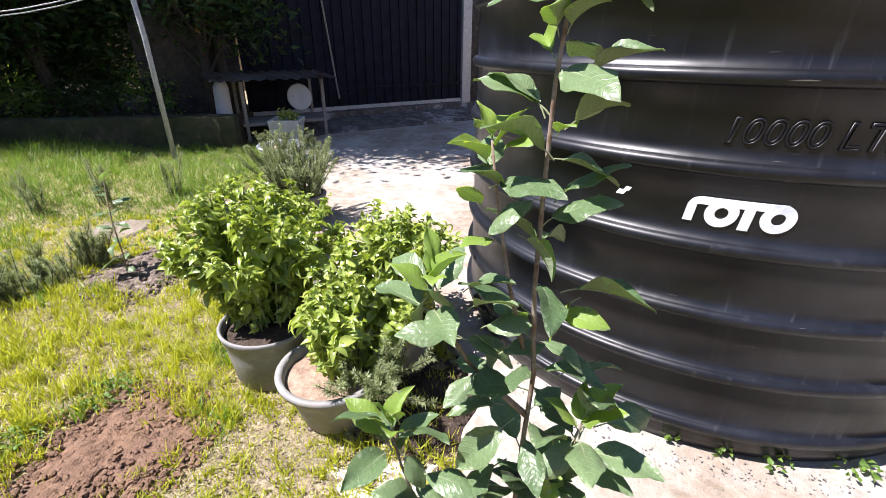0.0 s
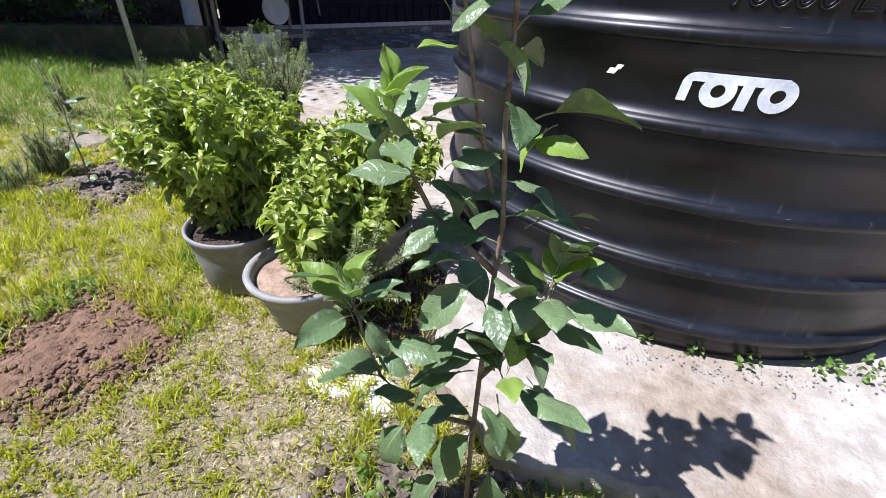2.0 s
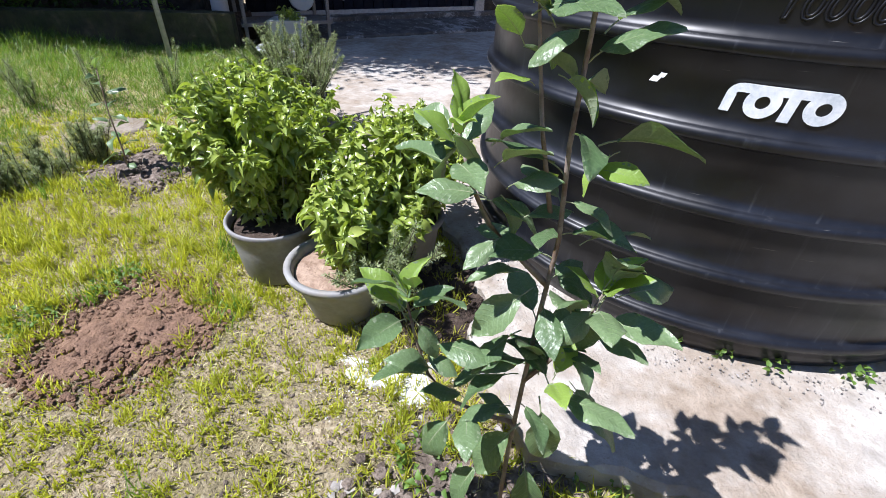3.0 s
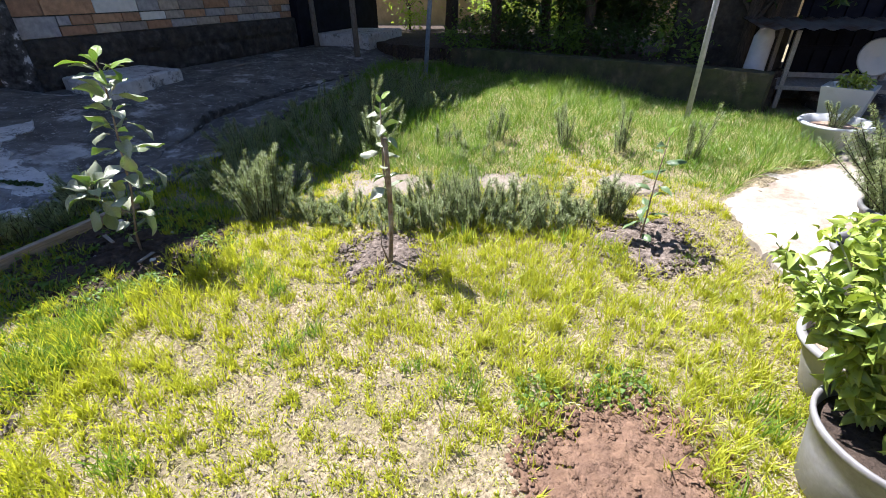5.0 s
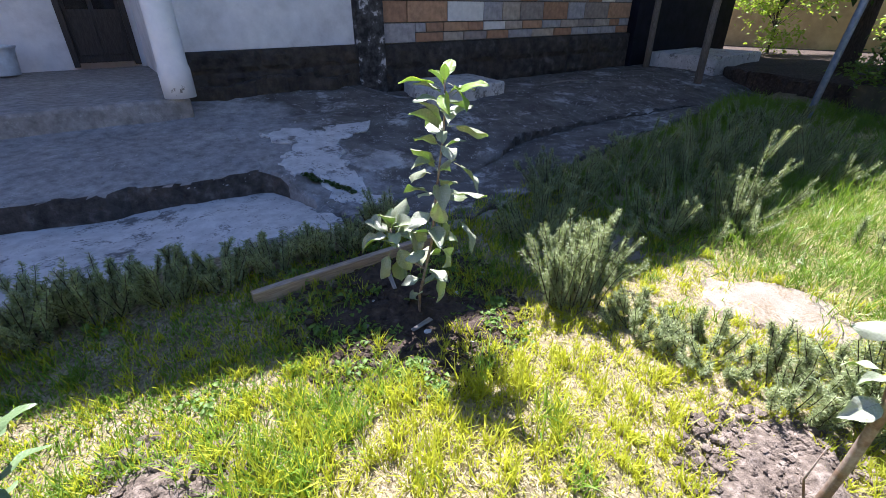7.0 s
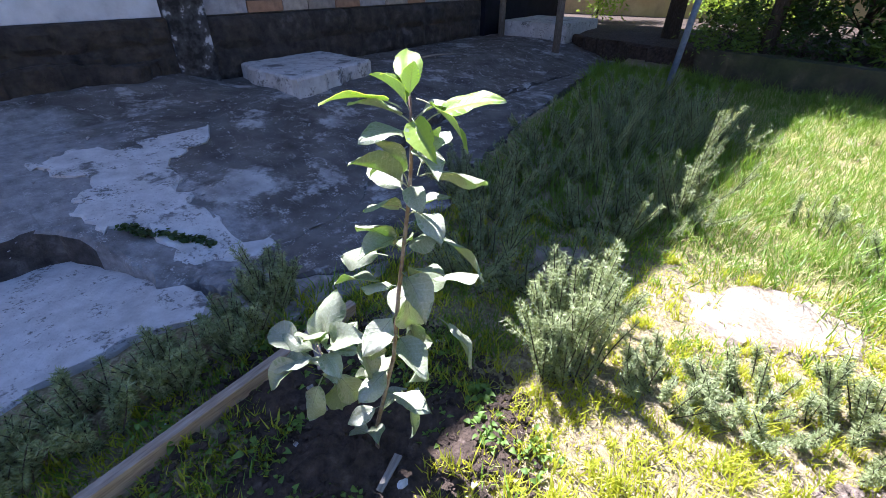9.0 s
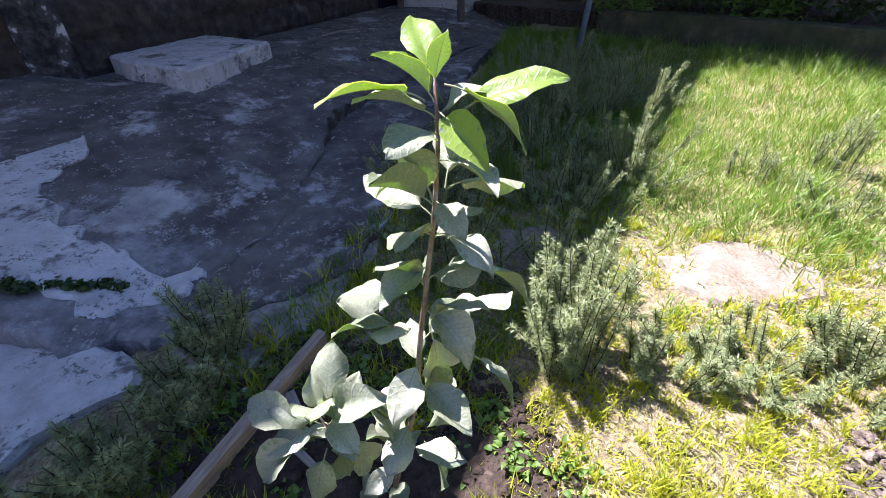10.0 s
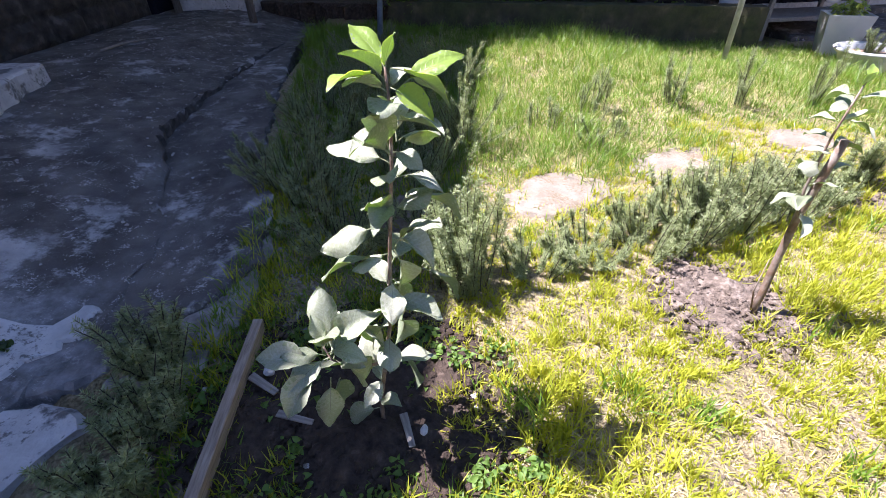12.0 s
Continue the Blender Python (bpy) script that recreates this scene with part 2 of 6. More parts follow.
# pale range holds the white glare of backlit leaves, not a coating
M_APPLE_GLARE = leafy("glare_pale_apple_leaf_face", (0.15, 0.19, 0.10), (0.58, 0.59, 0.46), 25.0, 0.28, 0.30, (0.42, 0.60, 0.08), by="object", spec=0.9, veins=True)
M_BASIL = leafy("basil_leaf", (0.09, 0.16, 0.025), (0.42, 0.49, 0.11), 20.0, 0.28, 0.26, (0.46, 0.60, 0.04), spec=0.6)
M_ROSEMARY = leafy("rosemary_needle", (0.026, 0.068, 0.02), (0.47, 0.52, 0.27), 40.0, 0.42, 0.24, (0.36, 0.45, 0.11), spec=0.4)
M_GRASS = leafy("lawn_blade", (0.10, 0.18, 0.012), (0.56, 0.55, 0.06), 5.0, 0.45, 0.42, (0.68, 0.70, 0.03))
M_PALEGRASS = leafy("parched_blade", (0.36, 0.36, 0.12), (0.68, 0.62, 0.33), 5.0, 0.6, 0.3, (0.6, 0.56, 0.2))
M_LONGGRASS = leafy("long_grass_blade", (0.03, 0.10, 0.010), (0.22, 0.35, 0.045), 5.0, 0.42, 0.36, (0.27, 0.42, 0.03))
M_STRAW = leafy("dry_straw", (0.28, 0.22, 0.13), (0.68, 0.59, 0.41), 9.0, 0.8, 0.2, (0.5, 0.42, 0.2))
M_WEED = leafy("weed_leaf", (0.06, 0.13, 0.025), (0.16, 0.26, 0.05), 20.0, 0.55, 0.3, (0.3, 0.45, 0.05))
# green kept near black so background crowns carry their deep shade
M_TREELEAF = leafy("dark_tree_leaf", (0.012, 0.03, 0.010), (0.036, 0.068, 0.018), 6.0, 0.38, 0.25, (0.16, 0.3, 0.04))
M_REDLEAF = leafy("new_copper_leaf", (0.30, 0.16, 0.05), (0.42, 0.26, 0.08), 6.0, 0.45, 0.3, (0.5, 0.3, 0.06))
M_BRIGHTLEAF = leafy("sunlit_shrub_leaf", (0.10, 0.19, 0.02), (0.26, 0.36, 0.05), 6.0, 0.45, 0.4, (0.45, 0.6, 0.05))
M_POTBLACK = surface("scuffed_black_plastic", [(0.3, (0.07, 0.071, 0.075)), (0.7, (0.17, 0.17, 0.17))], 12.0, [(0.3, (0.18, 0.175, 0.17)), (0.7, (0.30, 0.29, 0.28))], 5.0, 0.5, 50.0, 0.001, 0.3, patch=(0.44, 0.64))
M_POTDUSTY = surface("dust_filmed_grey_plastic", [(0.3, (0.19, 0.19, 0.195)), (0.7, (0.34, 0.34, 0.34))], 9.0, [(0.3, (0.12, 0.115, 0.11)), (0.7, (0.2, 0.19, 0.18))], 4.0, 0.55, 50.0, 0.001, 0.3)
M_POTGREY = surface("dusty_grey_plastic", [(0.3, (0.22, 0.22, 0.215)), (0.7, (0.33, 0.33, 0.32))], 10.0, [(0.3, (0.17, 0.155, 0.135)), (0.7, (0.26, 0.24, 0.21))], 4.0, 0.6, 50.0, 0.001, 0.3)
M_CERAMIC = surface("grimy_white_ceramic", [(0.3, (0.42, 0.45, 0.46)), (0.7, (0.56, 0.58, 0.58))], 6.0, [(0.3, (0.36, 0.37, 0.36)), (0.7, (0.5, 0.51, 0.5))], 3.0, 0.3, 40.0, 0.001, 0.2)
M_POTSOIL = surface("dry_pot_soil", [(0.3, (0.20, 0.13, 0.09)), (0.7, (0.42, 0.31, 0.23))], 30.0, None, 3.0, 0.97, 60.0, 0.01, 0.9)
M_PEBBLE = surface("mixed_pebbles", [(0.3, (0.14, 0.125, 0.11)), (0.7, (0.42, 0.39, 0.36))], 18.0, None, 3.0, 0.9, 50.0, 0.004, 0.5)
M_LITTER = surface("pale_grit", [(0.3, (0.12, 0.11, 0.1)), (0.7, (0.5, 0.49, 0.48))], 3.0)
M_TIN = surface("rusty_roof_tin", [(0.3, (0.26, 0.24, 0.23)), (0.7, (0.4, 0.38, 0.37))], 8.0, [(0.3, (0.13, 0.075, 0.05)), (0.7, (0.24, 0.14, 0.09))], 2.0, 0.6, 50.0, 0.002, 0.3, metal=0.3)
M_DARKWOOD = surface("old_dark_wood", [(0.3, (0.015, 0.013, 0.013)), (0.7, (0.05, 0.043, 0.04))], 12.0, None, 2.0, 0.7, 40.0, 0.003, 0.5, stretch=(8, 8, 1))
M_WOODGREY = surface("grey_weathered_wood", [(0.3, (0.16, 0.14, 0.12)), (0.7, (0.34, 0.31, 0.28))], 12.0, None, 2.0, 0.9, 40.0, 0.003, 0.5, stretch=(1, 10, 10))
M_GLASS, _t, _p = nodes_of("dark_door_glass")
_p.inputs["Base Color"].default_value = (0.01, 0.01, 0.012, 1)
_p.inputs["Roughness"].default_value = 0.08
M_WHITEPAINT = surface("white_stencil_paint", [(0.3, (0.72, 0.75, 0.78)), (0.7, (0.86, 0.88, 0.9))], 60.0, [(0.3, (0.5, 0.55, 0.6)), (0.7, (0.7, 0.74, 0.78))], 14.0, 0.6, 60.0, 0.001, 0.2)
M_BUCKET = plain("pale_blue_bucket", (0.55, 0.62, 0.68), 0.5)
M_CABLE = plain("grey_cable", (0.45, 0.46, 0.47), 0.5)


def block_material():
    """Quarried blocks: each one tan, terracotta, grey or pale."""
    m, t, p = nodes_of("mixed_wall_block")
    rnd = t.nodes.new("ShaderNodeObjectInfo").outputs["Random"]
    r = t.nodes.new("ShaderNodeValToRGB")
    r.color_ramp.interpolation = "CONSTANT"
    cols = [(0.0, (0.36, 0.22, 0.14)), (0.2, (0.42, 0.38, 0.33)), (0.38, (0.30, 0.27, 0.25)), (0.52, (0.46, 0.29, 0.18)), (0.68, (0.36, 0.37, 0.40)), (0.84, (0.70, 0.70, 0.68))]
    el = r.color_ramp.elements
    while len(el) < len(cols):
        el.new(0.5)
    for e, (q, c) in zip(el, cols):
        e.position, e.color = q, (*c, 1)
    t.links.new(rnd, r.inputs["Fac"])
    co = coords(t)
    col = mixc(t, 0.55, r.outputs["Color"], ramp(t, noise_of(t, co, 16.0), [(0.3, (0.18, 0.15, 0.13)), (0.7, (0.62, 0.56, 0.5))]), "OVERLAY")
    t.links.new(col, p.inputs["Base Color"])
    p.inputs["Roughness"].default_value = 0.92
    bump(t, p, noise_of(t, co, 45.0, 8.0), 0.7, 0.006)
    return m


M_BLOCK = block_material()


def tank_material():
    """Black moulded plastic with dust, drips and scuffs, tinted blue for the sky's reflection."""
    m, t, p = nodes_of("black_moulded_plastic")
    co = coords(t)
    dust = ramp(t, noise_of(t, co, 2.2, 7.0, 0.7), [(0.45, (0, 0, 0)), (0.8, (1, 1, 1))])
    # base and dust lean blue to stand for reflected sky
    base = mixc(t, dust, (0.005, 0.0056, 0.008), (0.020, 0.0235, 0.034))
    drips = ramp(t, noise_of(t, co, 3.0, 5.0, 0.6, (14, 14, 1.0)), [(0.60, (0, 0, 0)), (0.75, (1, 1, 1))])
    base = mixc(t, drips, base, (0.03, 0.032, 0.038))
    scuff = ramp(t, noise_of(t, co, 6.0, 4.0, 0.5, (1.2, 1.2, 22)), [(0.72, (0, 0, 0)), (0.78, (1, 1, 1))])
    base = mixc(t, scuff, base, (0.15, 0.145, 0.135))
    t.links.new(base, p.inputs["Base Color"])
    rg = ramp(t, noise_of(t, co, 5.0, 6.0), [(0.3, (0.30, 0.30, 0.30)), (0.7, (0.48, 0.48, 0.48))])
    p.inputs["Specular IOR Level"].default_value = 0.42
    t.links.new(rg, p.inputs["Roughness"])
    bump(t, p, noise_of(t, co, 3.5, 3.0), 0.25, 0.02)
    return m


M_TANK = tank_material()


# ---- mesh helpers ----
def part(name, bm, material, parent=None, label="", smooth=False):
    """Links a bmesh (or mesh) as one object under its thing."""
    if isinstance(bm, bpy.types.Mesh):
        me = bm
    else:
        me = bpy.data.meshes.new(name)
        bm.to_mesh(me)
        bm.free()
    for m in material if isinstance(material, (list, tuple)) else [material]:
        if m and len(me.materials) < (len(material) if isinstance(material, (list, tuple)) else 1):
            me.materials.append(m)
    if smooth:
        for f in me.polygons:
            f.use_smooth = True
    ob = new(name, me)
    if parent:
        ob.parent = parent
    if label:
        ob["label"] = label
    return ob


def thing(name, at=(0, 0, 0), turn=0.0, label="", category="", group="", kind=""):
    e = new(name)
    e.matrix_world = Matrix.Translation(at) @ Matrix.Rotation(turn, 4, "Z")
    return tagged(e, label, category, group, kind)


def box(bm, lo, hi, bevel=0.0, m=None):
    made = bmesh.ops.create_cube(bm, size=1.0)["verts"]
    lo, hi = Vector(lo), Vector(hi)
    mat = Matrix.Translation((lo + hi) / 2) @ Matrix.Diagonal((*(hi - lo), 1))
    bmesh.ops.transform(bm, matrix=(m or Matrix()) @ mat, verts=made)
    if bevel:
        edges = list({e for v in made for e in v.link_edges})
        bmesh.ops.bevel(bm, geom=edges, offset=bevel, segments=2, affect="EDGES", profile=0.6)
    return bm


def boxed(lo, hi, bevel=0.0, m=None):
    return box(bmesh.new(), lo, hi, bevel, m)


def np_mesh(name, verts, faces, smooth=False):
    me = bpy.data.meshes.new(name)
    verts = np.asarray(verts, float)
    faces = np.asarray(faces, np.int64)
    me.vertices.add(len(verts))
    me.vertices.foreach_set("co", verts.ravel())
    k = faces.shape[1]
    me.loops.add(faces.size)
    me.loops.foreach_set("vertex_index", faces.ravel())
    me.polygons.add(len(faces))
    me.polygons.foreach_set("loop_start", np.arange(0, faces.size, k))
    me.polygons.foreach_set("use_smooth", np.full(len(faces), smooth))
    me.update()
    me.validate()
    return me


def tube(bm, pts, radii, sides=8, cap=True):
    """A tapered tube along a line of points."""
    pts = [Vector(p) for p in pts]
    rings = []
    for i, p in enumerate(pts):
        d = (pts[min(i + 1, len(pts) - 1)] - pts[max(i - 1, 0)]).normalized()
        a = d.orthogonal().normalized() if abs(d.z) < 0.95 else Vector((1, 0, 0)) - d * d.x
        a.normalize()
        b = d.cross(a)
        r = radii[i] if isinstance(radii, (list, tuple)) else radii
        rings.append([bm.verts.new(p + r * (math.cos(q) * a + math.sin(q) * b)) for q in (2 * math.pi * k / sides for k in range(sides))])
    for r0, r1 in zip(rings, rings[1:]):
        for k in range(sides):
            bm.faces.new((r0[k], r0[(k + 1) % sides], r1[(k + 1) % sides], r1[k]))
    if cap:
        bm.faces.new(rings[0][::-1])
        bm.faces.new(rings[-1])
    return bm


def lathe(bm, profile, sides=48, wobble=0.0, arc=None):
    """Turns a profile of (radius, height) round the z axis."""
    rings = []
    for r, z in profile:
        rings.append([bm.verts.new((r * math.cos(a) * (1 + wobble * math.sin(2 * a + 1)), r * math.sin(a) * (1 + wobble * math.sin(2 * a + 1)), z)) for a in (2 * math.pi * k / sides for k in range(sides))])
    for r0, r1 in zip(rings, rings[1:]):
        for k in range(sides):
            bm.faces.new((r0[k], r0[(k + 1) % sides], r1[(k + 1) % sides], r1[k]))
    return bm


def slab_mesh(outline, top, depth=0.25, steps=0.12, rough=0.004, edge=0.015, seed=0, grid=0.0):
    """A cast slab: outline in plan, top a height or a function, with an uneven rounded rim."""
    rnd = random.Random(seed)
    pts = []
    for a, b in zip(outline, outline[1:] + outline[:1]):
        a, b = Vector(a), Vector(b)
        n = max(1, int((b - a).length / min(steps, 0.05 if (b - a).length < 4 else 0.09)))
        for k in range(n):
            p = a.lerp(b, k / n)
            w = [noise.noise(Vector((p.x * f + seed, p.y * f, 3.7 * seed + q))) for f in (5, 16, 45) for q in (0, 9)]
            pts.append(p + 1.9 * edge * Vector((w[0] + 0.6 * w[2] + 0.4 * w[4], w[1] + 0.6 * w[3] + 0.4 * w[5])))
    h = top if callable(top) else (lambda x, y: top)
    bm = bmesh.new()
    c = sum((Vector(p) for p in pts), Vector((0, 0))) / len(pts)
    top_v, rim, foot = [], [], []
    for p in pts:
        q = p + (c - p).normalized() * 0.018
        top_v.append(bm.verts.new((q.x, q.y, h(q.x, q.y) + rnd.uniform(-rough, rough))))
        rim.append(bm.verts.new((p.x, p.y, h(p.x, p.y) - 0.016 + rnd.uniform(-rough, rough))))
        foot.append(bm.verts.new((p.x, p.y, h(p.x, p.y) - depth)))
    n = len(pts)
    for k in range(n):
        j = (k + 1) % n
        bm.faces.new((rim[k], rim[j], top_v[j], top_v[k]))
        bm.faces.new((foot[k], foot[j], rim[j], rim[k]))
    f = bm.faces.new(top_v)
    bmesh.ops.triangulate(bm, faces=[f])
    if grid:
        deck = {q for q in top_v}
        for axis_no, lo, hi in ((0, min(p.x for p in pts), max(p.x for p in pts)), (1, min(p.y for p in pts), max(p.y for p in pts))):
            for c0 in np.arange(lo + grid, hi, grid):
                part_f = [q for q in bm.faces if q.normal.z > 0.5 or all(w in deck for w in q.verts)]
                geo = part_f + list({e for q in part_f for e in q.edges}) + list({w for q in part_f for w in q.verts})
                cut = bmesh.ops.bisect_plane(bm, geom=geo, dist=1e-5, plane_co=(c0, 0, 0) if axis_no == 0 else (0, c0, 0), plane_no=(1, 0, 0) if axis_no == 0 else (0, 1, 0))["geom_cut"]
                for w in cut:
                    if isinstance(w, bmesh.types.BMVert) and not w.is_boundary and w not in rim and w not in foot:
                        if w not in deck:
                            deck.add(w)
                            w.co.z = h(w.co.x, w.co.y) + rough * noise.noise(w.co * 5)
                bm.normal_update()
    bm.normal_update()
    return bm


# ---- ground ----
def axis(lo, hi, step, far):
    mid = np.arange(lo, hi + step / 2, step)
    out = np.array([0.3, 0.7, 1.4, 2.6, 5, 9, 16, 30, 60, 120, far])
    return np.concatenate([(lo - out)[::-1], mid, hi + out])


gx, gy = axis(-8.5, 2.0, 0.04, 600), axis(-3.0, 7.5, 0.04, 600)
GX, GY = np.meshgrid(gx, gy)
GZ = zg(GX, GY) + np.random.RandomState(3).uniform(-0.004, 0.004, GX.shape)
s_, v_ = S_V(GX, GY)
GZ = np.where(v_ < -2.95, GZ - 0.25 * sstep(-2.95, -3.1, v_) * (v_ > -30), GZ)
GZ = np.where((GX > np.interp(GY, [1.6, 1.78, 2.05, 2.3, 2.56, 2.7, 2.78, 2.88, 3.2, 3.75, 4.4, 5.2, 6.5], [0.45, 0.12, 0.06, 0.0, -0.2, -0.8, -1.4, -1.75, -2.22, -2.42, -2.4, -2.8, -3.2])) & (GY > 1.66) & (GY < 8.5) & (GX < 4.4), GZ - 0.09, GZ)
nx, ny = len(gx), len(gy)
I = np.arange(nx * ny).reshape(ny, nx)
quads = np.stack([I[:-1, :-1], I[:-1, 1:], I[1:, 1:], I[1:, :-1]], -1).reshape(-1, 4)
ground = part("ground", np_mesh("ground", np.stack([GX, GY, GZ], -1).reshape(-1, 3), quads, True), M_LAWN)
tagged(ground, "patchy dry lawn soil with thin sunlit turf", "ground", kind="structure")

# ---- concrete ----
SLAB_L = ([1.6, 1.78, 2.05, 2.3, 2.56, 2.7, 2.78, 2.88, 3.2, 3.75, 4.4, 5.2, 6.5], [0.35, 0.06, 0.0, -0.08, -0.3, -0.9, -1.5, -1.85, -2.32, -2.52, -2.5, -2.9, -3.3])


def slab_top(x, y):
    return 0.085 + 0.03 * float(sstep(1.6, 2.2, y)) + 0.02 * float(sstep(3.0, 4.5, y))


slab = part("pavement", slab_mesh([(0.3, 1.57), (0.95, 1.57), (1.5, 1.2), (2.6, 0.9), (4.5, 1.5), (4.5, 8.6), (-3.6, 8.6), (-3.3, 6.5), (-2.9, 5.2), (-2.5, 4.4), (-2.52, 3.75), (-2.32, 3.2), (-1.85, 2.88), (-1.5, 2.78), (-0.9, 2.7), (-0.3, 2.56), (-0.08, 2.3), (0.0, 2.05), (0.06, 1.78)],
            slab_top, 0.3, 0.09, 0.003, 0.022, 1, 0.45), M_SLAB)
tagged(slab, "sun-bleached worn concrete slab under the water tank", "pavement", kind="structure")

# yard by the house, in the yard's own axes
lower = part("yard_path", slab_mesh([(-2.47, -2.9), (-3.05, -2.5), (-3.6, -2.62), (-4.2, -2.8), (-5.0, -2.9), (-6.5, -3.08), (-8.7, -3.2), (-9.6, -3.25), (-9.6, -3.7), (-2.47, -3.7)],
             lambda s, v: 0.125 + 0.065 * float(sstep(-3.4, -5.5, s)), 0.3, 0.12, 0.006, 0.02, 2, 0.2), M_YARD)
lower.matrix_world = YARD
tagged(lower, "dark stained concrete path below the platform", "path", kind="structure")
apron = part("yard_apron", slab_mesh([(1.5, -2.95), (-1.0, -2.93), (-2.0, -2.9), (-2.4, -2.82), (-2.46, -3.0), (-2.46, -3.85), (1.5, -3.95)],
             lambda s, v: 0.125 + 0.012 * math.sin(7 * s + 3 * v), 0.3, 0.1, 0.004, 0.02, 3, 0.2), M_PALE)
apron.matrix_world = YARD
tagged(apron, "pale cracked concrete apron along the lawn", "path", kind="structure")
upper = part("yard_platform", slab_mesh([(2.0, -3.86), (0.2, -3.8), (-0.6, -3.82), (-1.0, -3.74), (-1.5, -3.72), (-1.9, -3.64), (-2.25, -3.62), (-2.36, -3.1), (-2.6, -2.95), (-3.3, -2.98), (-3.8, -3.2), (-4.4, -3.44), (-5.5, -3.42), (-7.0, -3.32), (-8.6, -3.2), (-11.5, -3.2), (-11.5, -8.2), (2.0, -8.2)],
             lambda s, v: 0.255 + 0.12 * float(sstep(-3.45, -4.5, v)) + 0.13 * float(sstep(-4.55, -5.25, v)) * float(sstep(-4.1, -3.6, s)) - 0.125 * float(sstep(-3.6, -3.0, v)), 0.4, 0.1, 0.008, 0.018, 4, 0.2), M_YARD)
upper.matrix_world = YARD
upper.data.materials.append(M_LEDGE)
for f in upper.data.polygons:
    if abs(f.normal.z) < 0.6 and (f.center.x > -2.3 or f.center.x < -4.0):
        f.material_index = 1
tagged(upper, "dark stained concrete yard platform with worn edge", "yard", kind="structure")
patch = part("pale_screed", slab_mesh([(-2.48, -3.08), (-2.56, -3.0), (-2.74, -3.01), (-2.76, -3.4), (-2.78, -3.75), (-2.98, -3.92), (-3.22, -4.1), (-2.92, -4.1), (-2.64, -4.3), (-2.36, -4.2), (-2.46, -3.95), (-2.38, -3.72), (-2.44, -3.35)],
             lambda s, v: 0.267 + 0.12 * float(sstep(-3.45, -4.5, v)) + 0.13 * float(sstep(-4.55, -5.25, v)) * float(sstep(-4.1, -3.6, s)) - 0.125 * float(sstep(-3.6, -3.0, v)), 0.05, 0.03, 0.002, 0.06, 5, 0.1), M_PALE)
patch.matrix_world = YARD
tagged(patch, "pale screed patch worn through on the yard", "patch", kind="structure")
gravel_strip = part("gravel_bed", slab_mesh([(-2.5, -2.85), (-3.4, -2.82), (-3.45, -2.55), (-2.9, -2.48), (-2.45, -2.6)], lambda s, v: 0.105, 0.1, 0.06, 0.006, 0.02, 6), M_PEBBLE)
gravel_strip.matrix_world = YARD
tagged(gravel_strip, "grey gravel strip at the concrete edge", "gravel", kind="structure")
# ramp before the gate
ramp_ob = part("gate_ramp", slab_mesh([(-6.5, 2.2), (-6.45, 6.2), (-7.35, 6.2), (-7.35, 2.2)], lambda s, v: 0.17 + 0.09 * float(sstep(-6.5, -7.3, s)), 0.25, 0.15, 0.005, 0.02, 7), M_YARD)
ramp_ob.matrix_world = YARD
tagged(ramp_ob, "dark concrete ramp in front of the steel gate", "ramp", kind="structure")

# ---- house ----
V0 = -5.3
house = thing("house", label="single-storey house of plaster and mixed blocks in shade", category="house")
house.matrix_world = YARD
part("plinth", boxed((-8.45, V0 - 0.25, 0.1), (-4.0, V0 + 0.035, 0.855), 0.02), M_PLINTH, house, "black stained stone plinth")
part("plinth", boxed((-3.78, V0 - 0.25, 0.1), (-2.05, V0 + 0.06, 0.87), 0.03), M_PLINTH, house, "crumbling dark plinth")
rp = random.Random(91)


def plinth_stones(s0, s1, z0, z1, rows, face, lo, hi):
    """Rough-faced stones with shallow joints, uneven in depth."""
    hgt = (z1 - z0) / rows
    for r in range(rows):
        q = s0 - (0.0 if r % 2 else 0.12)
        while q < s1 - 0.05:
            w = min(rp.uniform(lo, hi), s1 - q)
            a0 = max(q, s0)
            bm = bmesh.new()
            bmesh.ops.create_grid(bm, x_segments=5, y_segments=4, size=0.5)
            deep = rp.uniform(0.0, 0.022)
            for g in bm.verts:
                u, t = g.co.x + 0.5, g.co.y + 0.5
                rim = min(u, 1 - u, t, 1 - t) < 0.01
                g.co = Vector((a0 + 0.008 + u * (q + w - a0 - 0.016), face + (0.002 if rim else 0.018 + deep + rp.uniform(-0.008, 0.01)), z0 + r * hgt + 0.007 + t * (hgt - 0.014)))
            bmesh.ops.recalc_face_normals(bm, faces=bm.faces[:])
            part("plinth_stone", bm, M_PLINTH, house)
            q += w


plinth_stones(-8.45, -4.06, 0.36, 0.85, 2, V0 + 0.035, 0.42, 0.7)
plinth_stones(-3.74, -2.1, 0.36, 0.86, 3, V0 + 0.06, 0.25, 0.55)
part("plinth_ledge", slab_mesh([(-3.74, V0 + 0.02), (-3.4, V0 + 0.19), (-2.9, V0 + 0.15), (-2.4, V0 + 0.2), (-2.06, V0 + 0.17), (-2.06, V0 - 0.05), (-3.74, V0 - 0.05)], lambda s, v: 0.62 + 0.03 * math.sin(6 * s), 0.25, 0.06, 0.012, 0.03, 44), M_PLINTH, house, "crumbling dark ledge along the plinth")
part("block_wall", boxed((-8.42, V0 - 0.25, 0.855), (-4.0, V0 - 0.02, 3.5)), M_MORTAR, house, "mortar bed between blocks")
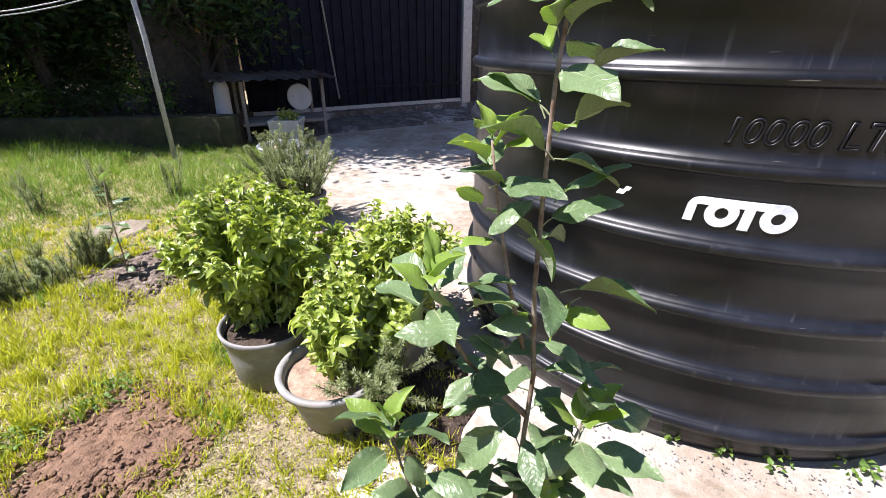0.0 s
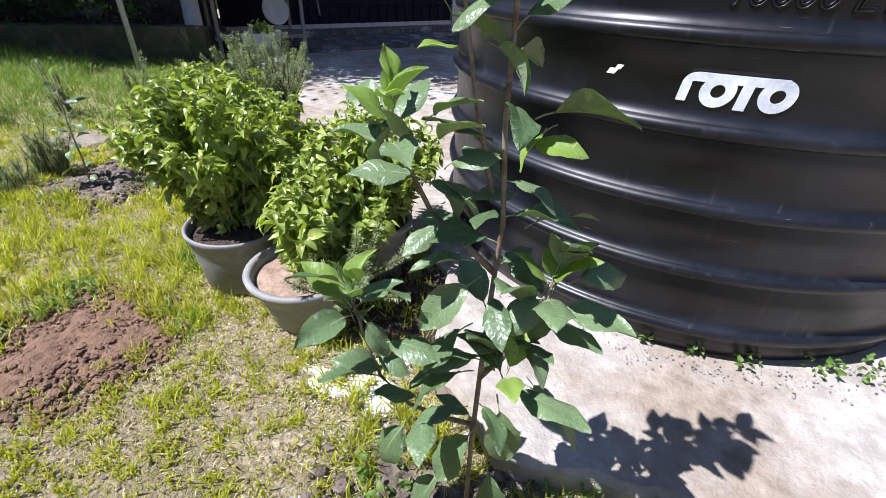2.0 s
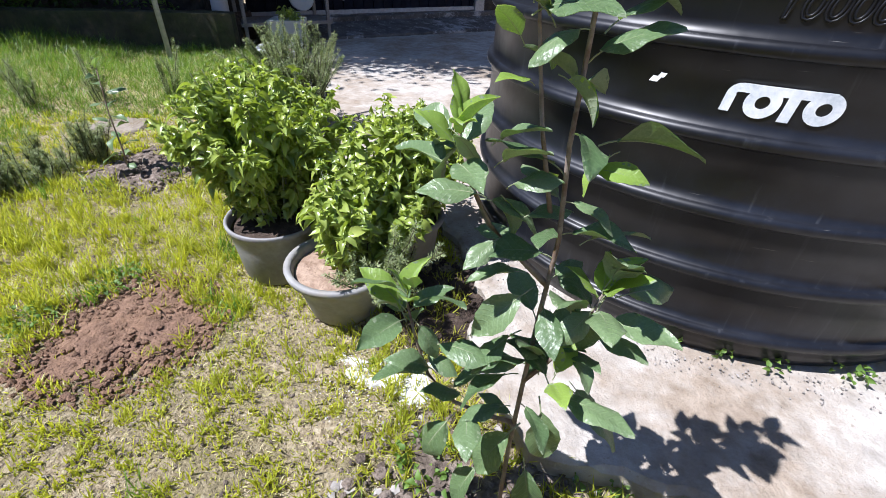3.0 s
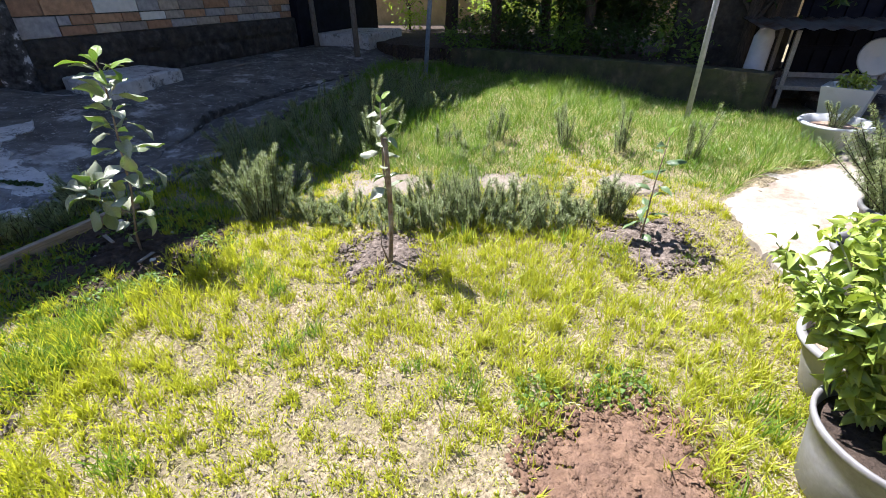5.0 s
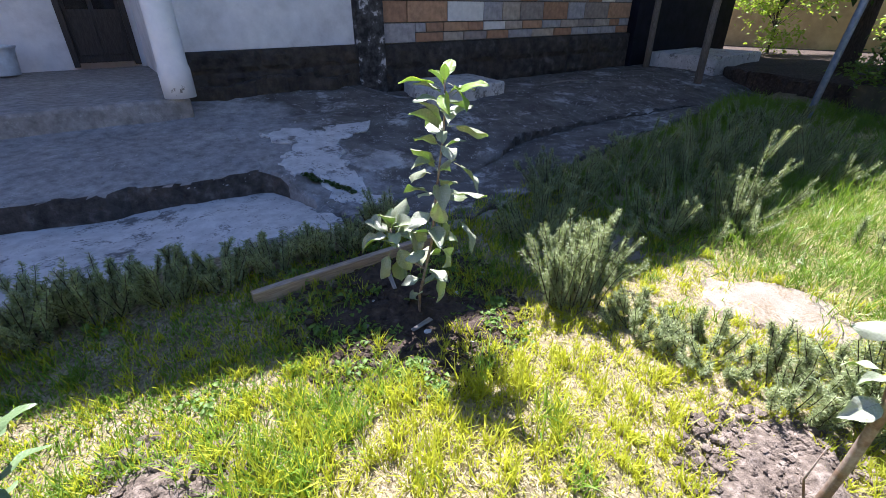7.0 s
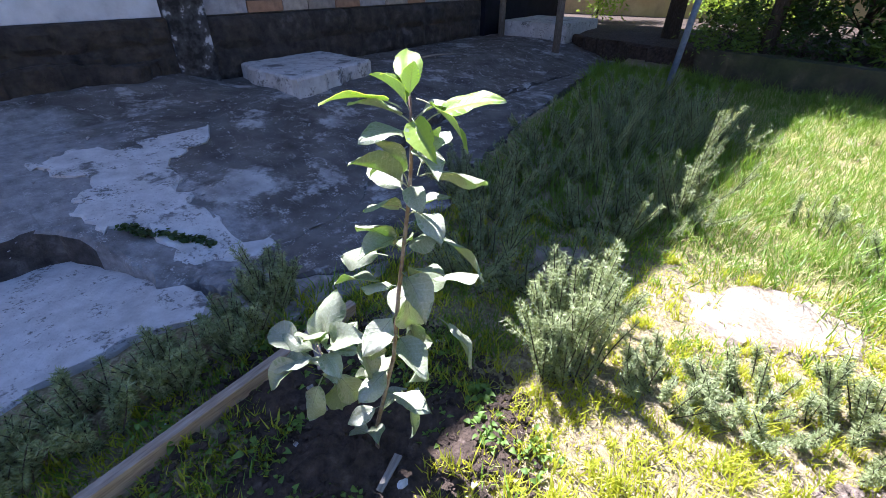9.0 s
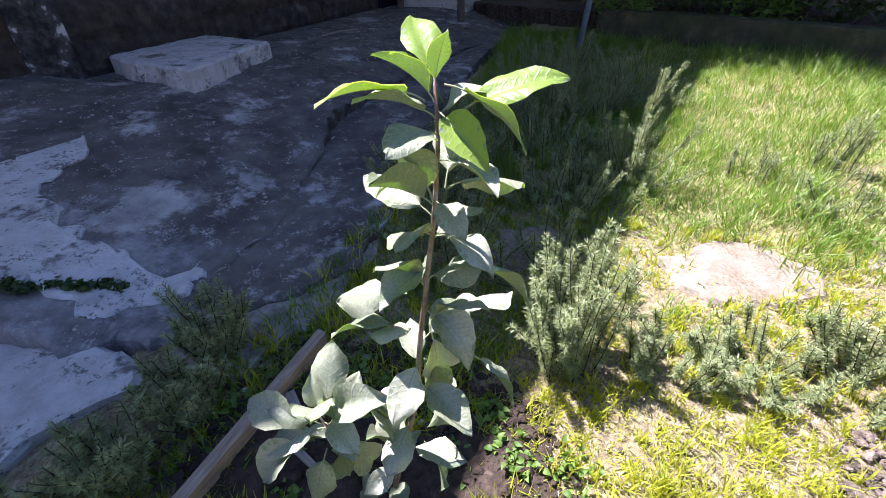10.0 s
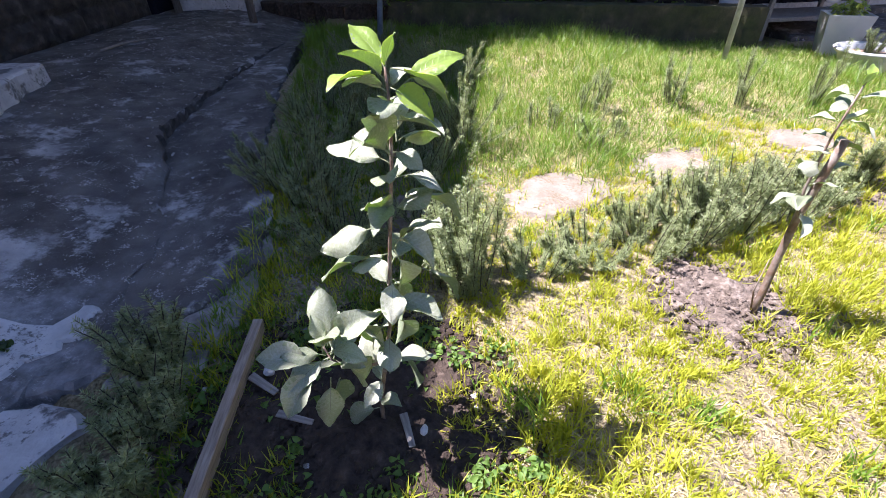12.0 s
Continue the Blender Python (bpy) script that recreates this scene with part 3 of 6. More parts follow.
part("plaster_wall", boxed((-3.78, V0 - 0.2, 0.87), (-2.05, V0, 3.5), 0.006), M_PLASTER, house, "grubby white plaster wall")
part("pilaster", boxed((-4.05, V0 - 0.2, 0.2), (-3.74, V0 + 0.09, 3.5), 0.02), M_MOTTLE, house, "peeling mottled pilaster")
part("return_wall", boxed((-2.25, -7.75, 0.3), (-2.05, V0 - 0.2, 3.5)), M_PLASTER, house)
part("porch_wall", boxed((-2.05, -7.95, 0.3), (-1.99, -7.72, 3.5)), M_PLASTER, house)
part("porch_wall", boxed((-1.32, -7.95, 0.3), (4.0, -7.72, 3.5)), M_PLASTER, house)
part("lintel_wall", boxed((-1.99, -7.95, 2.65), (-1.32, -7.72, 3.5)), M_PLASTER, house)
part("gable_wall", boxed((-8.42, -11.5, 0.1), (-8.2, V0 - 0.25, 3.5)), M_PLASTER, house)
part("back_wall", boxed((-8.42, -11.7, 0.1), (4.0, -11.5, 3.5)), M_PLASTER, house)
part("gable_wall", boxed((3.8, -11.5, 0.1), (4.0, -7.95, 3.5)), M_PLASTER, house)
part("porch_floor", boxed((-2.06, -7.72, 0.1), (4.0, -4.84, 0.58), 0.03), M_YARD, house, "raised dark concrete porch floor")
# roof, out of view: a deep sloping sheet, front edge askew to cast the lawn's shade
bm = bmesh.new()
front = [(4.5, -6.04), (-1.6, -4.62), (-3.0, -4.24), (-4.46, -3.9), (-5.85, -3.6), (-12.0, -2.19)]
top = [bm.verts.new((s, v, 4.25)) for s, v in front] + [bm.verts.new((-12.0, -8.6, 5.9)), bm.verts.new((4.5, -8.6, 5.9)), bm.verts.new((-12.0, -12.2, 4.4)), bm.verts.new((4.5, -12.2, 4.4))]
bm.faces.new(top[:8])
bm.faces.new((top[7], top[6], top[8], top[9]))
bmesh.ops.solidify(bm, geom=bm.faces[:], thickness=0.06)
part("roof", bm, M_TIN, house, "unseen rusty sheet-metal roof, edge set by the lawn's shadow line")
bm = bmesh.new()
box(bm, (-8.42, V0 - 0.2, 3.5), (4.0, V0, 4.2))
part("gable_band", bm, M_PLASTER, house)
col_bm = tube(bmesh.new(), [(0, 0, 0), (0, 0, 0.2), (0, 0, 0.24), (0.0, 0, 1.4), (0, 0, 3.7)], [0.115, 0.115, 0.105, 0.1, 0.1], 20)
col = part("porch_column", col_bm, M_WHITEWASH, house, "white column with flaking dark foot", True)
col.location = (-2.0, -4.88, 0.58)
# door in the porch
door = part("door_frame", box(box(box(bmesh.new(), (-1.99, -7.8, 0.6), (-1.93, -7.68, 2.65), 0.006), (-1.38, -7.8, 0.6), (-1.32, -7.68, 2.65), 0.006), (-1.93, -7.8, 2.58), (-1.38, -7.68, 2.65), 0.006), M_DARKWOOD, house)
leaf = part("door", boxed((-1.93, -7.78, 0.64), (-1.38, -7.735, 2.58), 0.004), M_DARKWOOD, house, "old dark panelled door with small panes")
for a, b in ((-1.90, -1.67), (-1.64, -1.41)):
    part("door_panel", boxed((a, -7.737, 0.72), (b, -7.722, 1.12), 0.006), M_DARKWOOD, leaf)
    for r in range(4):
        part("pane", boxed((a + 0.01, -7.737, 1.2 + 0.2 * r), (b - 0.01, -7.731, 1.36 + 0.2 * r)), M_GLASS, leaf)
        part("glazing_bar", boxed((a, -7.737, 1.365 + 0.2 * r), (b, -7.72, 1.392 + 0.2 * r), 0.003), M_WOODGREY, leaf)
step_a = part("doorstep_block", slab_mesh([(-4.15, -4.98), (-4.25, -5.2), (-5.16, -5.2), (-5.06, -4.45), (-4.07, -4.25)], 0.5, 0.25, 0.05, 0.003, 0.012, 31), M_PALE)
step_a.matrix_world = YARD
tagged(step_a, "pale cast concrete step block beside the house", "step", kind="structure")
step_b = part("doorstep_block", boxed((-10.2, -5.1, 0.2), (-8.75, -4.0, 0.58), 0.03), M_PALE)
step_b.matrix_world = YARD
tagged(step_b, "long pale concrete step at the far doorway", "step", kind="structure")
# far dark doorway wall past the house corner
side = part("side_door_wall", boxed((-11.5, -5.5, 0.1), (-8.46, -5.2, 3.4), 0.01), M_GATE)
side.matrix_world = YARD
tagged(side, "dark steel side door beyond the house corner", "door", kind="structure")
for s, v, lean, h in ((-8.55, -4.95, 0.02, 3.2), (-8.05, -3.85, 0.14, 3.2)):
    p = part("timber_post", tube(bmesh.new(), [(0, 0, -0.1), (0.01, 0, 0.8), (-0.015 - lean * 0.3, 0, 1.7), (-lean, 0.0, h)], [0.05, 0.046, 0.043, 0.04], 9), M_POST, None, "", True)
    p.matrix_world = YARD @ Matrix.Translation((s, v, 0.33))
    tagged(p, "rough grey timber post on the yard", "post", "posts by the side door")

# ---- garden wall, gate, boundary ----
gw_a, gw_b = Vector((-7.35, 3.35)), Vector((-3.75, 5.25))
d = (gw_b - gw_a).normalized()
n2 = Vector((-d.y, d.x))
gw = part("garden_wall", slab_mesh([tuple(gw_a), tuple(gw_b), tuple(gw_b + n2 * 0.22), tuple(gw_a + n2 * 0.22)], lambda x, y: 0.5, 0.7, 0.12, 0.005, 0.012, 9), M_MOSSWALL)
tagged(gw, "low mossy garden retaining wall", "wall", kind="structure")
# earth bed held up behind it
bed = part("raised_earth", slab_mesh([tuple(gw_a + n2 * 0.2), tuple(gw_b + n2 * 0.2), (-4.6, 6.6), (-9.5, 9.0), (-16.0, 7.5), (-14.5, 1.5), (-9.3, 2.7), (-8.2, 3.1)], lambda x, y: 0.42, 0.5, 0.3, 0.03, 0.05, 11), M_DARKSOIL)
tagged(bed, "dark shaded earth bed behind the garden wall", "ground", kind="structure")

gate = thing("gate", label="dark navy corrugated steel gate, closed", category="gate")
gate.matrix_world = YARD
for k in range(46):
    v = 2.0 + 0.078 * k
    part("gate_rib", boxed((-7.37, v, 0.36), (-7.33 + (0.012 if k % 2 else -0.004), v + 0.076, 3.0), 0.004), M_GATE, gate)
part("gate_rail", boxed((-7.42, 2.0, 0.33), (-7.31, 5.6, 0.385), 0.005), M_PIPE, gate, "pale bottom rail")
part("gate_post", boxed((-7.45, 5.6, 0.1), (-7.28, 5.78, 3.1), 0.008), M_PIPE, gate, "grey steel gate post")
part("gate_bar", tube(bmesh.new(), [(-7.30, 3.32, 0.5), (-7.30, 3.18, 1.9), (-7.3, 3.15, 3.0)], 0.014, 6), M_WOODGREY, gate)
part("gate_rail", boxed((-7.335, 2.0, 0.62), (-7.30, 5.6, 0.66), 0.004), M_GATE, gate)
sill = part("gate_sill", boxed((-7.5, 1.9, 0.1), (-7.22, 6.2, 0.31), 0.02), M_YARD)
sill.matrix_world = YARD
tagged(sill, "dark concrete sill under the gate", "sill", kind="structure")
for lo, hi in (((-7.6, 5.8, 0.0), (-7.35, 10.0, 3.0)), ((-7.6, 0.8, 0.0), (-7.35, 1.98, 2.6))):
    w = part("wall_boundary", boxed(lo, hi, 0.02), M_PLINTH)
    w.matrix_world = YARD
    tagged(w, "dark boundary wall beside the gate", "wall", kind="structure")
far = part("wall_far", boxed((-14.2, -9.0, 0.0), (-13.9, 6.0, 2.6), 0.02), M_OCHRE)
far.matrix_world = YARD
tagged(far, "ochre boundary wall beyond the trees", "wall", kind="structure")
# plain boundary walls that close the plot
for nm, lo, hi in (("wall_east", (6.0, -12.5, -0.2), (6.25, 10.0, 2.6)), ("wall_north", (-7.6, 9.9, -0.2), (6.2, 10.15, 2.6))):
    w = part(nm, boxed(lo, hi, 0.02), M_OCHRE)
    w.matrix_world = YARD
    tagged(w, "plain boundary wall closing the plot", "wall", kind="structure")


# ---- water tank ----
TC, TR = Vector((0.783, 3.105, 0.1)), 1.02
tank = thing("water_tank", TC, label="huge black ribbed plastic water tank on a slab", category="tank")
prof = [(0.0, 0.0), (TR - 0.05, 0.0), (TR - 0.012, 0.015), (TR, 0.05)]
RIBS = [0.11, 0.312, 0.508, 0.711, 0.922, 1.133, 1.345, 1.557, 1.77, 1.98]
for z in RIBS:
    for k in range(9):
        a = math.pi * k / 8
        prof.append((TR + 0.024 * math.sin(a) ** 0.8, z - 0.02 * math.cos(a)))
    prof.append((TR, z + 0.05))
prof += [(TR, 2.12), (TR - 0.03, 2.2), (TR - 0.15, 2.30), (0.5, 2.45), (0.28, 2.5), (0.26, 2.56), (0.0, 2.58)]
part("tank_body", lathe(bmesh.new(), prof, 128), M_TANK, tank, "", True)


def wrapped(me, ang, z, rad):
    """Lays a flat mesh (x along, y up, z out) round the tank's side."""
    for q in me.vertices:
        a = radians(ang) + q.co.x / TR
        r = rad + q.co.z
        q.co = Vector((r * math.cos(a), r * math.sin(a), z + q.co.y))
    return me


cu = bpy.data.curves.new("capacity_text", "FONT")
cu.body, cu.size, cu.extrude, cu.bevel_depth, cu.resolution_u = "10000 LTR", 0.085, 0.0, 0.0028, 3
cu.shear, cu.fill_mode = 0.2, "NONE"
tx = bpy.data.objects.new("t", cu)
scene.collection.objects.link(tx)
bpy.context.view_layer.update()
tm = bpy.data.meshes.new_from_object(tx.evaluated_get(bpy.context.evaluated_depsgraph_get()))
bpy.data.objects.remove(tx)
LETTER_GAP = 0.004


def split_letters(me):
    """One mesh for each letter, told apart by their slanted columns."""
    bm = bmesh.new()
    bm.from_mesh(me)
    left, isles = set(bm.verts), []
    while left:
        stack, isle = [left.pop()], []
        while stack:
            q = stack.pop()
            isle.append(q)
            for e in q.link_edges:
                o = e.other_vert(q)
                if o in left:
                    left.discard(o)
                    stack.append(o)
        cols = [q.co.x - 0.2 * q.co.y for q in isle]
        isles.append([min(cols), max(cols), isle])
    isles.sort(key=lambda i: i[0])
    groups = []
    for lo, hi, isle in isles:
        if groups and lo < groups[-1][0] - LETTER_GAP:
            groups[-1][0] = max(groups[-1][0], hi)
            groups[-1][1].extend(isle)
        else:
            groups.append([hi, list(isle)])
    made = []
    for _, isle in groups:
        at = {q: k for k, q in enumerate(isle)}
        m = bpy.data.meshes.new("raised_letter")
        m.from_pydata([q.co[:] for q in isle], [], [[at[q] for q in f.verts] for f in bm.faces if f.verts[0] in at])
        made.append(m)
    bm.free()
    return made


for letter in split_letters(tm):
    part("raised_letter", wrapped(letter, -100.8, 0.985, TR + 0.001), M_TANK, tank, "", True)


def ring2d(bm, cx, cy, r0, r1, a0=0, a1=360, n=28, skew=0.12):
    vs = []
    for k in range(n + 1):
        a = radians(a0 + (a1 - a0) * k / n)
        vs.append([bm.verts.new((cx + r * math.cos(a) + skew * (cy + r * math.sin(a)), cy + r * math.sin(a), 0)) for r in (r0, r1)])
    for p, q in zip(vs, vs[1:]):
        bm.faces.new((p[0], p[1], q[1], q[0]))


def bar2d(bm, x0, y0, x1, y1, skew=0.12, n=10):
    top, bot = [], []
    for k in range(n + 1):
        x = x0 + (x1 - x0) * k / n
        bot.append(bm.verts.new((x + skew * y0, y0, 0)))
        top.append(bm.verts.new((x + skew * y1, y1, 0)))
    for k in range(n):
        bm.faces.new((bot[k], bot[k + 1], top[k + 1], top[k]))


bm = bmesh.new()
bar2d(bm, 0.0, 0.008, 0.022, 0.05)
ring2d(bm, 0.026, 0.05, 0.006, 0.026, 90, 180, 10)
bar2d(bm, 0.026, 0.056, 0.215, 0.077)
ring2d(bm, 0.082, 0.038, 0.015, 0.038)
bar2d(bm, 0.128, 0.0, 0.152, 0.056)
ring2d(bm, 0.205, 0.039, 0.015, 0.038)
bmesh.ops.remove_doubles(bm, verts=bm.verts[:], dist=1e-5)
geo = bmesh.ops.extrude_face_region(bm, geom=bm.faces[:])["geom"]
bmesh.ops.translate(bm, vec=(0, 0, 0.0015), verts=[g for g in geo if isinstance(g, bmesh.types.BMVert)])
me = bpy.data.meshes.new("mark")
bm.to_mesh(me)
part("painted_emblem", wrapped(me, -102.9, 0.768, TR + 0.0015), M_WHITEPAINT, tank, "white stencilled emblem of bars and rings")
bm = bmesh.new()
bar2d(bm, 0, 0, 0.022, 0.014, 0.6, 3)
bar2d(bm, 0.012, 0.012, 0.028, 0.024, 0.6, 3)
me = bpy.data.meshes.new("chip")
bm.to_mesh(me)
part("paint_splash", wrapped(me, -113.0, 0.815, TR + 0.002), M_WHITEPAINT, tank, "small white paint splash")


# ---- plants ----
def leaf_cloud(tv, tf, P, D, N, L, Wd):
    """Copies of a small leaf (x along, y across, z up) at many places."""
    D = D / np.linalg.norm(D, axis=1, keepdims=True)
    B = np.cross(N, D)
    B /= np.linalg.norm(B, axis=1, keepdims=True) + 1e-9
    N = np.cross(D, B)
    v = P[:, None] + (tv[None, :, 0:1] * L[:, None, None]) * D[:, None] + (tv[None, :, 1:2] * Wd[:, None, None]) * B[:, None] + (tv[None, :, 2:3] * L[:, None, None]) * N[:, None]
    f = tf[None] + (np.arange(len(P)) * len(tv))[:, None, None]
    return v.reshape(-1, 3), f.reshape(-1, tf.shape[1])


def leaf_template(nl=5, fold=0.18, droop=0.25, cup=0.0, point=0.8):
    tv, tf = [], []
    for i in range(nl + 1):
        x = i / nl
        w = 0.5 * math.sin(math.pi * min(1, x ** point)) ** 0.8 if 0 < i < nl else 0.02
        zc = 0.12 * math.sin(math.pi * x) - droop * x * x
        tv += [(x, -w, zc + fold * w), (x, 0, zc), (x, w, zc + fold * w)]
        if i:
            a = 3 * (i - 1)
            tf += [(a, a + 3, a + 4, a + 1), (a + 1, a + 4, a + 5, a + 2)]
    return np.array(tv), np.array(tf)


BLADE_V = np.array([(0, -0.5, 0), (0, 0.5, 0), (0.5, -0.4, 0.0), (0.5, 0.4, 0.0), (1, 0, -0.34)])
BLADE_F = np.array([(0, 1, 3), (0, 3, 2), (2, 3, 4)])
NEEDLE_V = np.array([(0, 0, 0), (0.5, -0.5, 0.02), (1, 0, 0), (0.5, 0.5, 0.02)])
NEEDLE_F = np.array([(0, 1, 2), (0, 2, 3)])


def unit(rs, n, up_lo, up_hi):
    a, e = rs.uniform(0, 2 * np.pi, n), np.radians(rs.uniform(up_lo, up_hi, n))
    return np.stack([np.cos(a) * np.cos(e), np.sin(a) * np.cos(e), np.sin(e)], -1)


def across(D, rs):
    r = rs.normal(size=D.shape)
    r[:, 2] += 1.2
    return r - (r * D).sum(1, keepdims=True) * D


SOILS = [(-1.16, 1.56, 0.27), (-2.60, 1.20, 0.22), (-2.17, 2.50, 0.25), (-2.08, -0.50, 0.21), (-3.15, -0.1, 0.40), (0.15, 1.36, 0.2)]


def blobby(x, y, cx, cy, r):
    a = np.arctan2(y - cy, x - cx)
    return np.hypot(x - cx, y - cy) < r * (0.9 + 0.14 * np.sin(3 * a + cx * 5) + 0.1 * np.sin(5 * a + cy * 7))


def open_turf(x, y):
    """Where grass can grow: off the slabs, beds and pots."""
    s, v = S_V(x, y)
    ok = (x < np.interp(y, *SLAB_L) - 0.03) | (y < 1.52)
    ok &= (v > -2.62) | ((s < -3.6) & (v > -2.72 - 0.09 * (-s - 4.0)))
    for cx, cy, r in SOILS:
        ok &= ~blobby(x, y, cx, cy, r * (0.82 + 0.3 * np.sin(37 * x + 11 * y) * np.sin(29 * y - 17 * x)))
    for cx, cy, r in FLAGS_AT:
        ok &= np.hypot(x - cx, y - cy) > r * (0.8 + 0.2 * np.sin(41 * x) * np.sin(33 * y))
    ok &= (y < np.interp(x, [-7.3, -3.8, -2.0], [3.3, 5.2, 7.0]))
    return ok


FLAGS_AT = [(-3.54, 1.48, 0.225), (-3.22, 2.18, 0.195), (-2.78, 2.9, 0.15), (-3.98, 0.78, 0.17)]


def field(t_x, t_y, f=1.0):
    return np.sin(2.3 * f * t_x + 1.1 * np.sin(1.9 * f * t_y)) + np.sin(3.1 * f * t_y + 0.8 * np.sin(2.7 * f * t_x) + 2.0) + 0.6 * np.sin(7.3 * f * t_x + 5.1 * f * t_y)


def grass(name, n, area, hlo, hhi, wid, keep, material, label, seed, lean=(35, 85), tuft=0.0, lift=0.0):
    rs = np.random.RandomState(seed)
    x, y = rs.uniform(area[0], area[1], n), rs.uniform(area[2], area[3], n)
    if tuft:
        c = rs.randint(0, n, n // 14)
        pick = rs.randint(0, len(c), n)
        x, y = x[c][pick] + rs.normal(0, tuft, n), y[c][pick] + rs.normal(0, tuft, n)
    ok = open_turf(x, y) & keep(x, y, rs)
    x, y = x[ok], y[ok]
    D = unit(rs, len(x), *lean)
    L = rs.uniform(hlo, hhi, len(x)) * (0.75 + 0.25 * np.clip(field(x, y), -1, 2))
    v, f = leaf_cloud(BLADE_V, BLADE_F, np.stack([x, y, zg(x, y) - 0.004 + lift], -1), D, across(D, rs), L, np.full(len(x), wid) * rs.uniform(0.7, 1.3, len(x)))
    ob = part(name, np_mesh(name, v, f), material)
    return tagged(ob, label, "grass", kind="stuff")


def lawn_keep(x, y, rs):
    s, v = S_V(x, y)
    return rs.uniform(0, 1, len(x)) < 0.66 + 0.14 * np.clip(field(x, y, 2.6), -1.2, 1.5)


def far_of(x, y):
    """1 on the long-grass mound beyond the stepping stones and by the shaded path."""
    s, v = S_V(x, y)
    return np.maximum(sstep(2.75, 3.3, y - 0.55 * (x + 3.0)), sstep(-3.5, -4.2, s) * sstep(0.3, -0.6, v))


def patchy(x, y, f, lo):
    """Uneven growth at hand's width."""
    q = np.sin(f * x + 1.7 * np.sin(0.61 * f * y)) + np.sin(1.13 * f * y + 1.4 * np.sin(0.83 * f * x)) + 0.7 * np.sin(0.37 * f * (x - y) + 1.0)
    return q > lo


NEAR = lambda x, y: far_of(x, y) < 0.65


def sunny(x, y):
    """The dry sunlit part of the lawn; its edge follows the house's shadow line."""
    s, v = S_V(x, y)
    return v > -1.75 + 0.25 * np.sin(3.0 * s)


grass("lawn_grass", 320000, (-4.6, 0.9, -2.2, 3.8), 0.018, 0.05, 0.0042, lambda x, y, rs: lawn_keep(x, y, rs) & NEAR(x, y) & (patchy(x, y, 52.0, -0.4) | (rs.uniform(0, 1, len(x)) < 0.35)), M_GRASS, "short patchy yellow-green lawn grass in sun", 1, (25, 86))
grass("lawn_grass", 120000, (-4.6, 0.9, -2.2, 3.8), 0.02, 0.055, 0.0036, lambda x, y, rs: NEAR(x, y) & sunny(x, y) & (rs.uniform(0, 1, len(x)) < 0.7), M_PALEGRASS, "parched pale blades among the lawn grass", 16, (5, 70))
grass("lawn_tuft", 90000, (-4.6, 0.8, -2.2, 3.4), 0.045, 0.125, 0.0052, lambda x, y, rs: NEAR(x, y) & (patchy(x, y, 31.0, -0.3) | ~sunny(x, y)), M_GRASS, "taller green tufts in the lawn", 2, (58, 90), 0.016)
grass("lawn_tuft", 70000, (-3.4, 0.6, -0.8, 2.8), 0.035, 0.085, 0.005, lambda x, y, rs: NEAR(x, y) & patchy(x, y, 44.0, -0.4), M_GRASS, "short green tufts in the worn lawn", 6, (50, 90), 0.011)
grass("lawn_tuft", 30000, (-4.3, 0.2, -2.4, 2.6), 0.05, 0.13, 0.0055, lambda x, y, rs: NEAR(x, y) & (patchy(x, y, 11.0, 1.3) | ~sunny(x, y)), M_LONGGRASS, "lush green clumps in the lawn", 17, (55, 90), 0.02)
grass("dry_straw", 230000, (-4.4, 0.9, -2.2, 3.6), 0.02, 0.06, 0.0034, lambda x, y, rs: (far_of(x, y) < 0.5) & sunny(x, y) & (rs.uniform(0, 1, len(x)) < 0.5), M_STRAW, "dry straw and clippings on the lawn", 3, (0, 24))
grass("dry_straw", 110000, (-2.6, 0.6, 0.0, 3.0), 0.015, 0.05, 0.003, lambda x, y, rs: (far_of(x, y) < 0.5) & sunny(x, y) & (patchy(x, y, 23.0, -0.4)), M_STRAW, "matted dry straw in the worn lawn", 8, (0, 35))
grass("long_grass", 150000, (-7.6, -1.6, 0.0, 6.0), 0.07, 0.19, 0.005, lambda x, y, rs: rs.uniform(0, 1, len(x)) < far_of(x, y) * 0.85, M_LONGGRASS, "long lush grass by the garden wall", 4, (35, 88), 0.035)
# pale blades only on the sunlit side, lifting it against the darker shaded grass
grass("long_grass", 140000, (-6.5, -1.6, 0.6, 5.4), 0.04, 0.13, 0.0042, lambda x, y, rs: (rs.uniform(0, 1, len(x)) < far_of(x, y) * 0.8) & sunny(x - 0.3, y), M_PALEGRASS, "pale dry blades lightening the sunlit long grass", 18, (15, 80))


# darker blades fill the shaded strip and deepen the house's shadow
grass("lush_grass", 90000, (-4.4, 0.2, -2.6, 0.8), 0.03, 0.10, 0.0046, lambda x, y, rs: ~sunny(x, y) & (rs.uniform(0, 1, len(x)) < 0.85), M_LONGGRASS, "lush green grass darkening the shaded strip beside the yard", 19, (40, 88), 0.03)
grass("dry_straw", 9000, (-2.7, -1.4, 2.5, 4.2), 0.01, 0.04, 0.003, lambda x, y, rs: patchy(x, y, 17.0, -0.8), M_STRAW, "trodden straw at the slab's edge", 20, (0, 20))


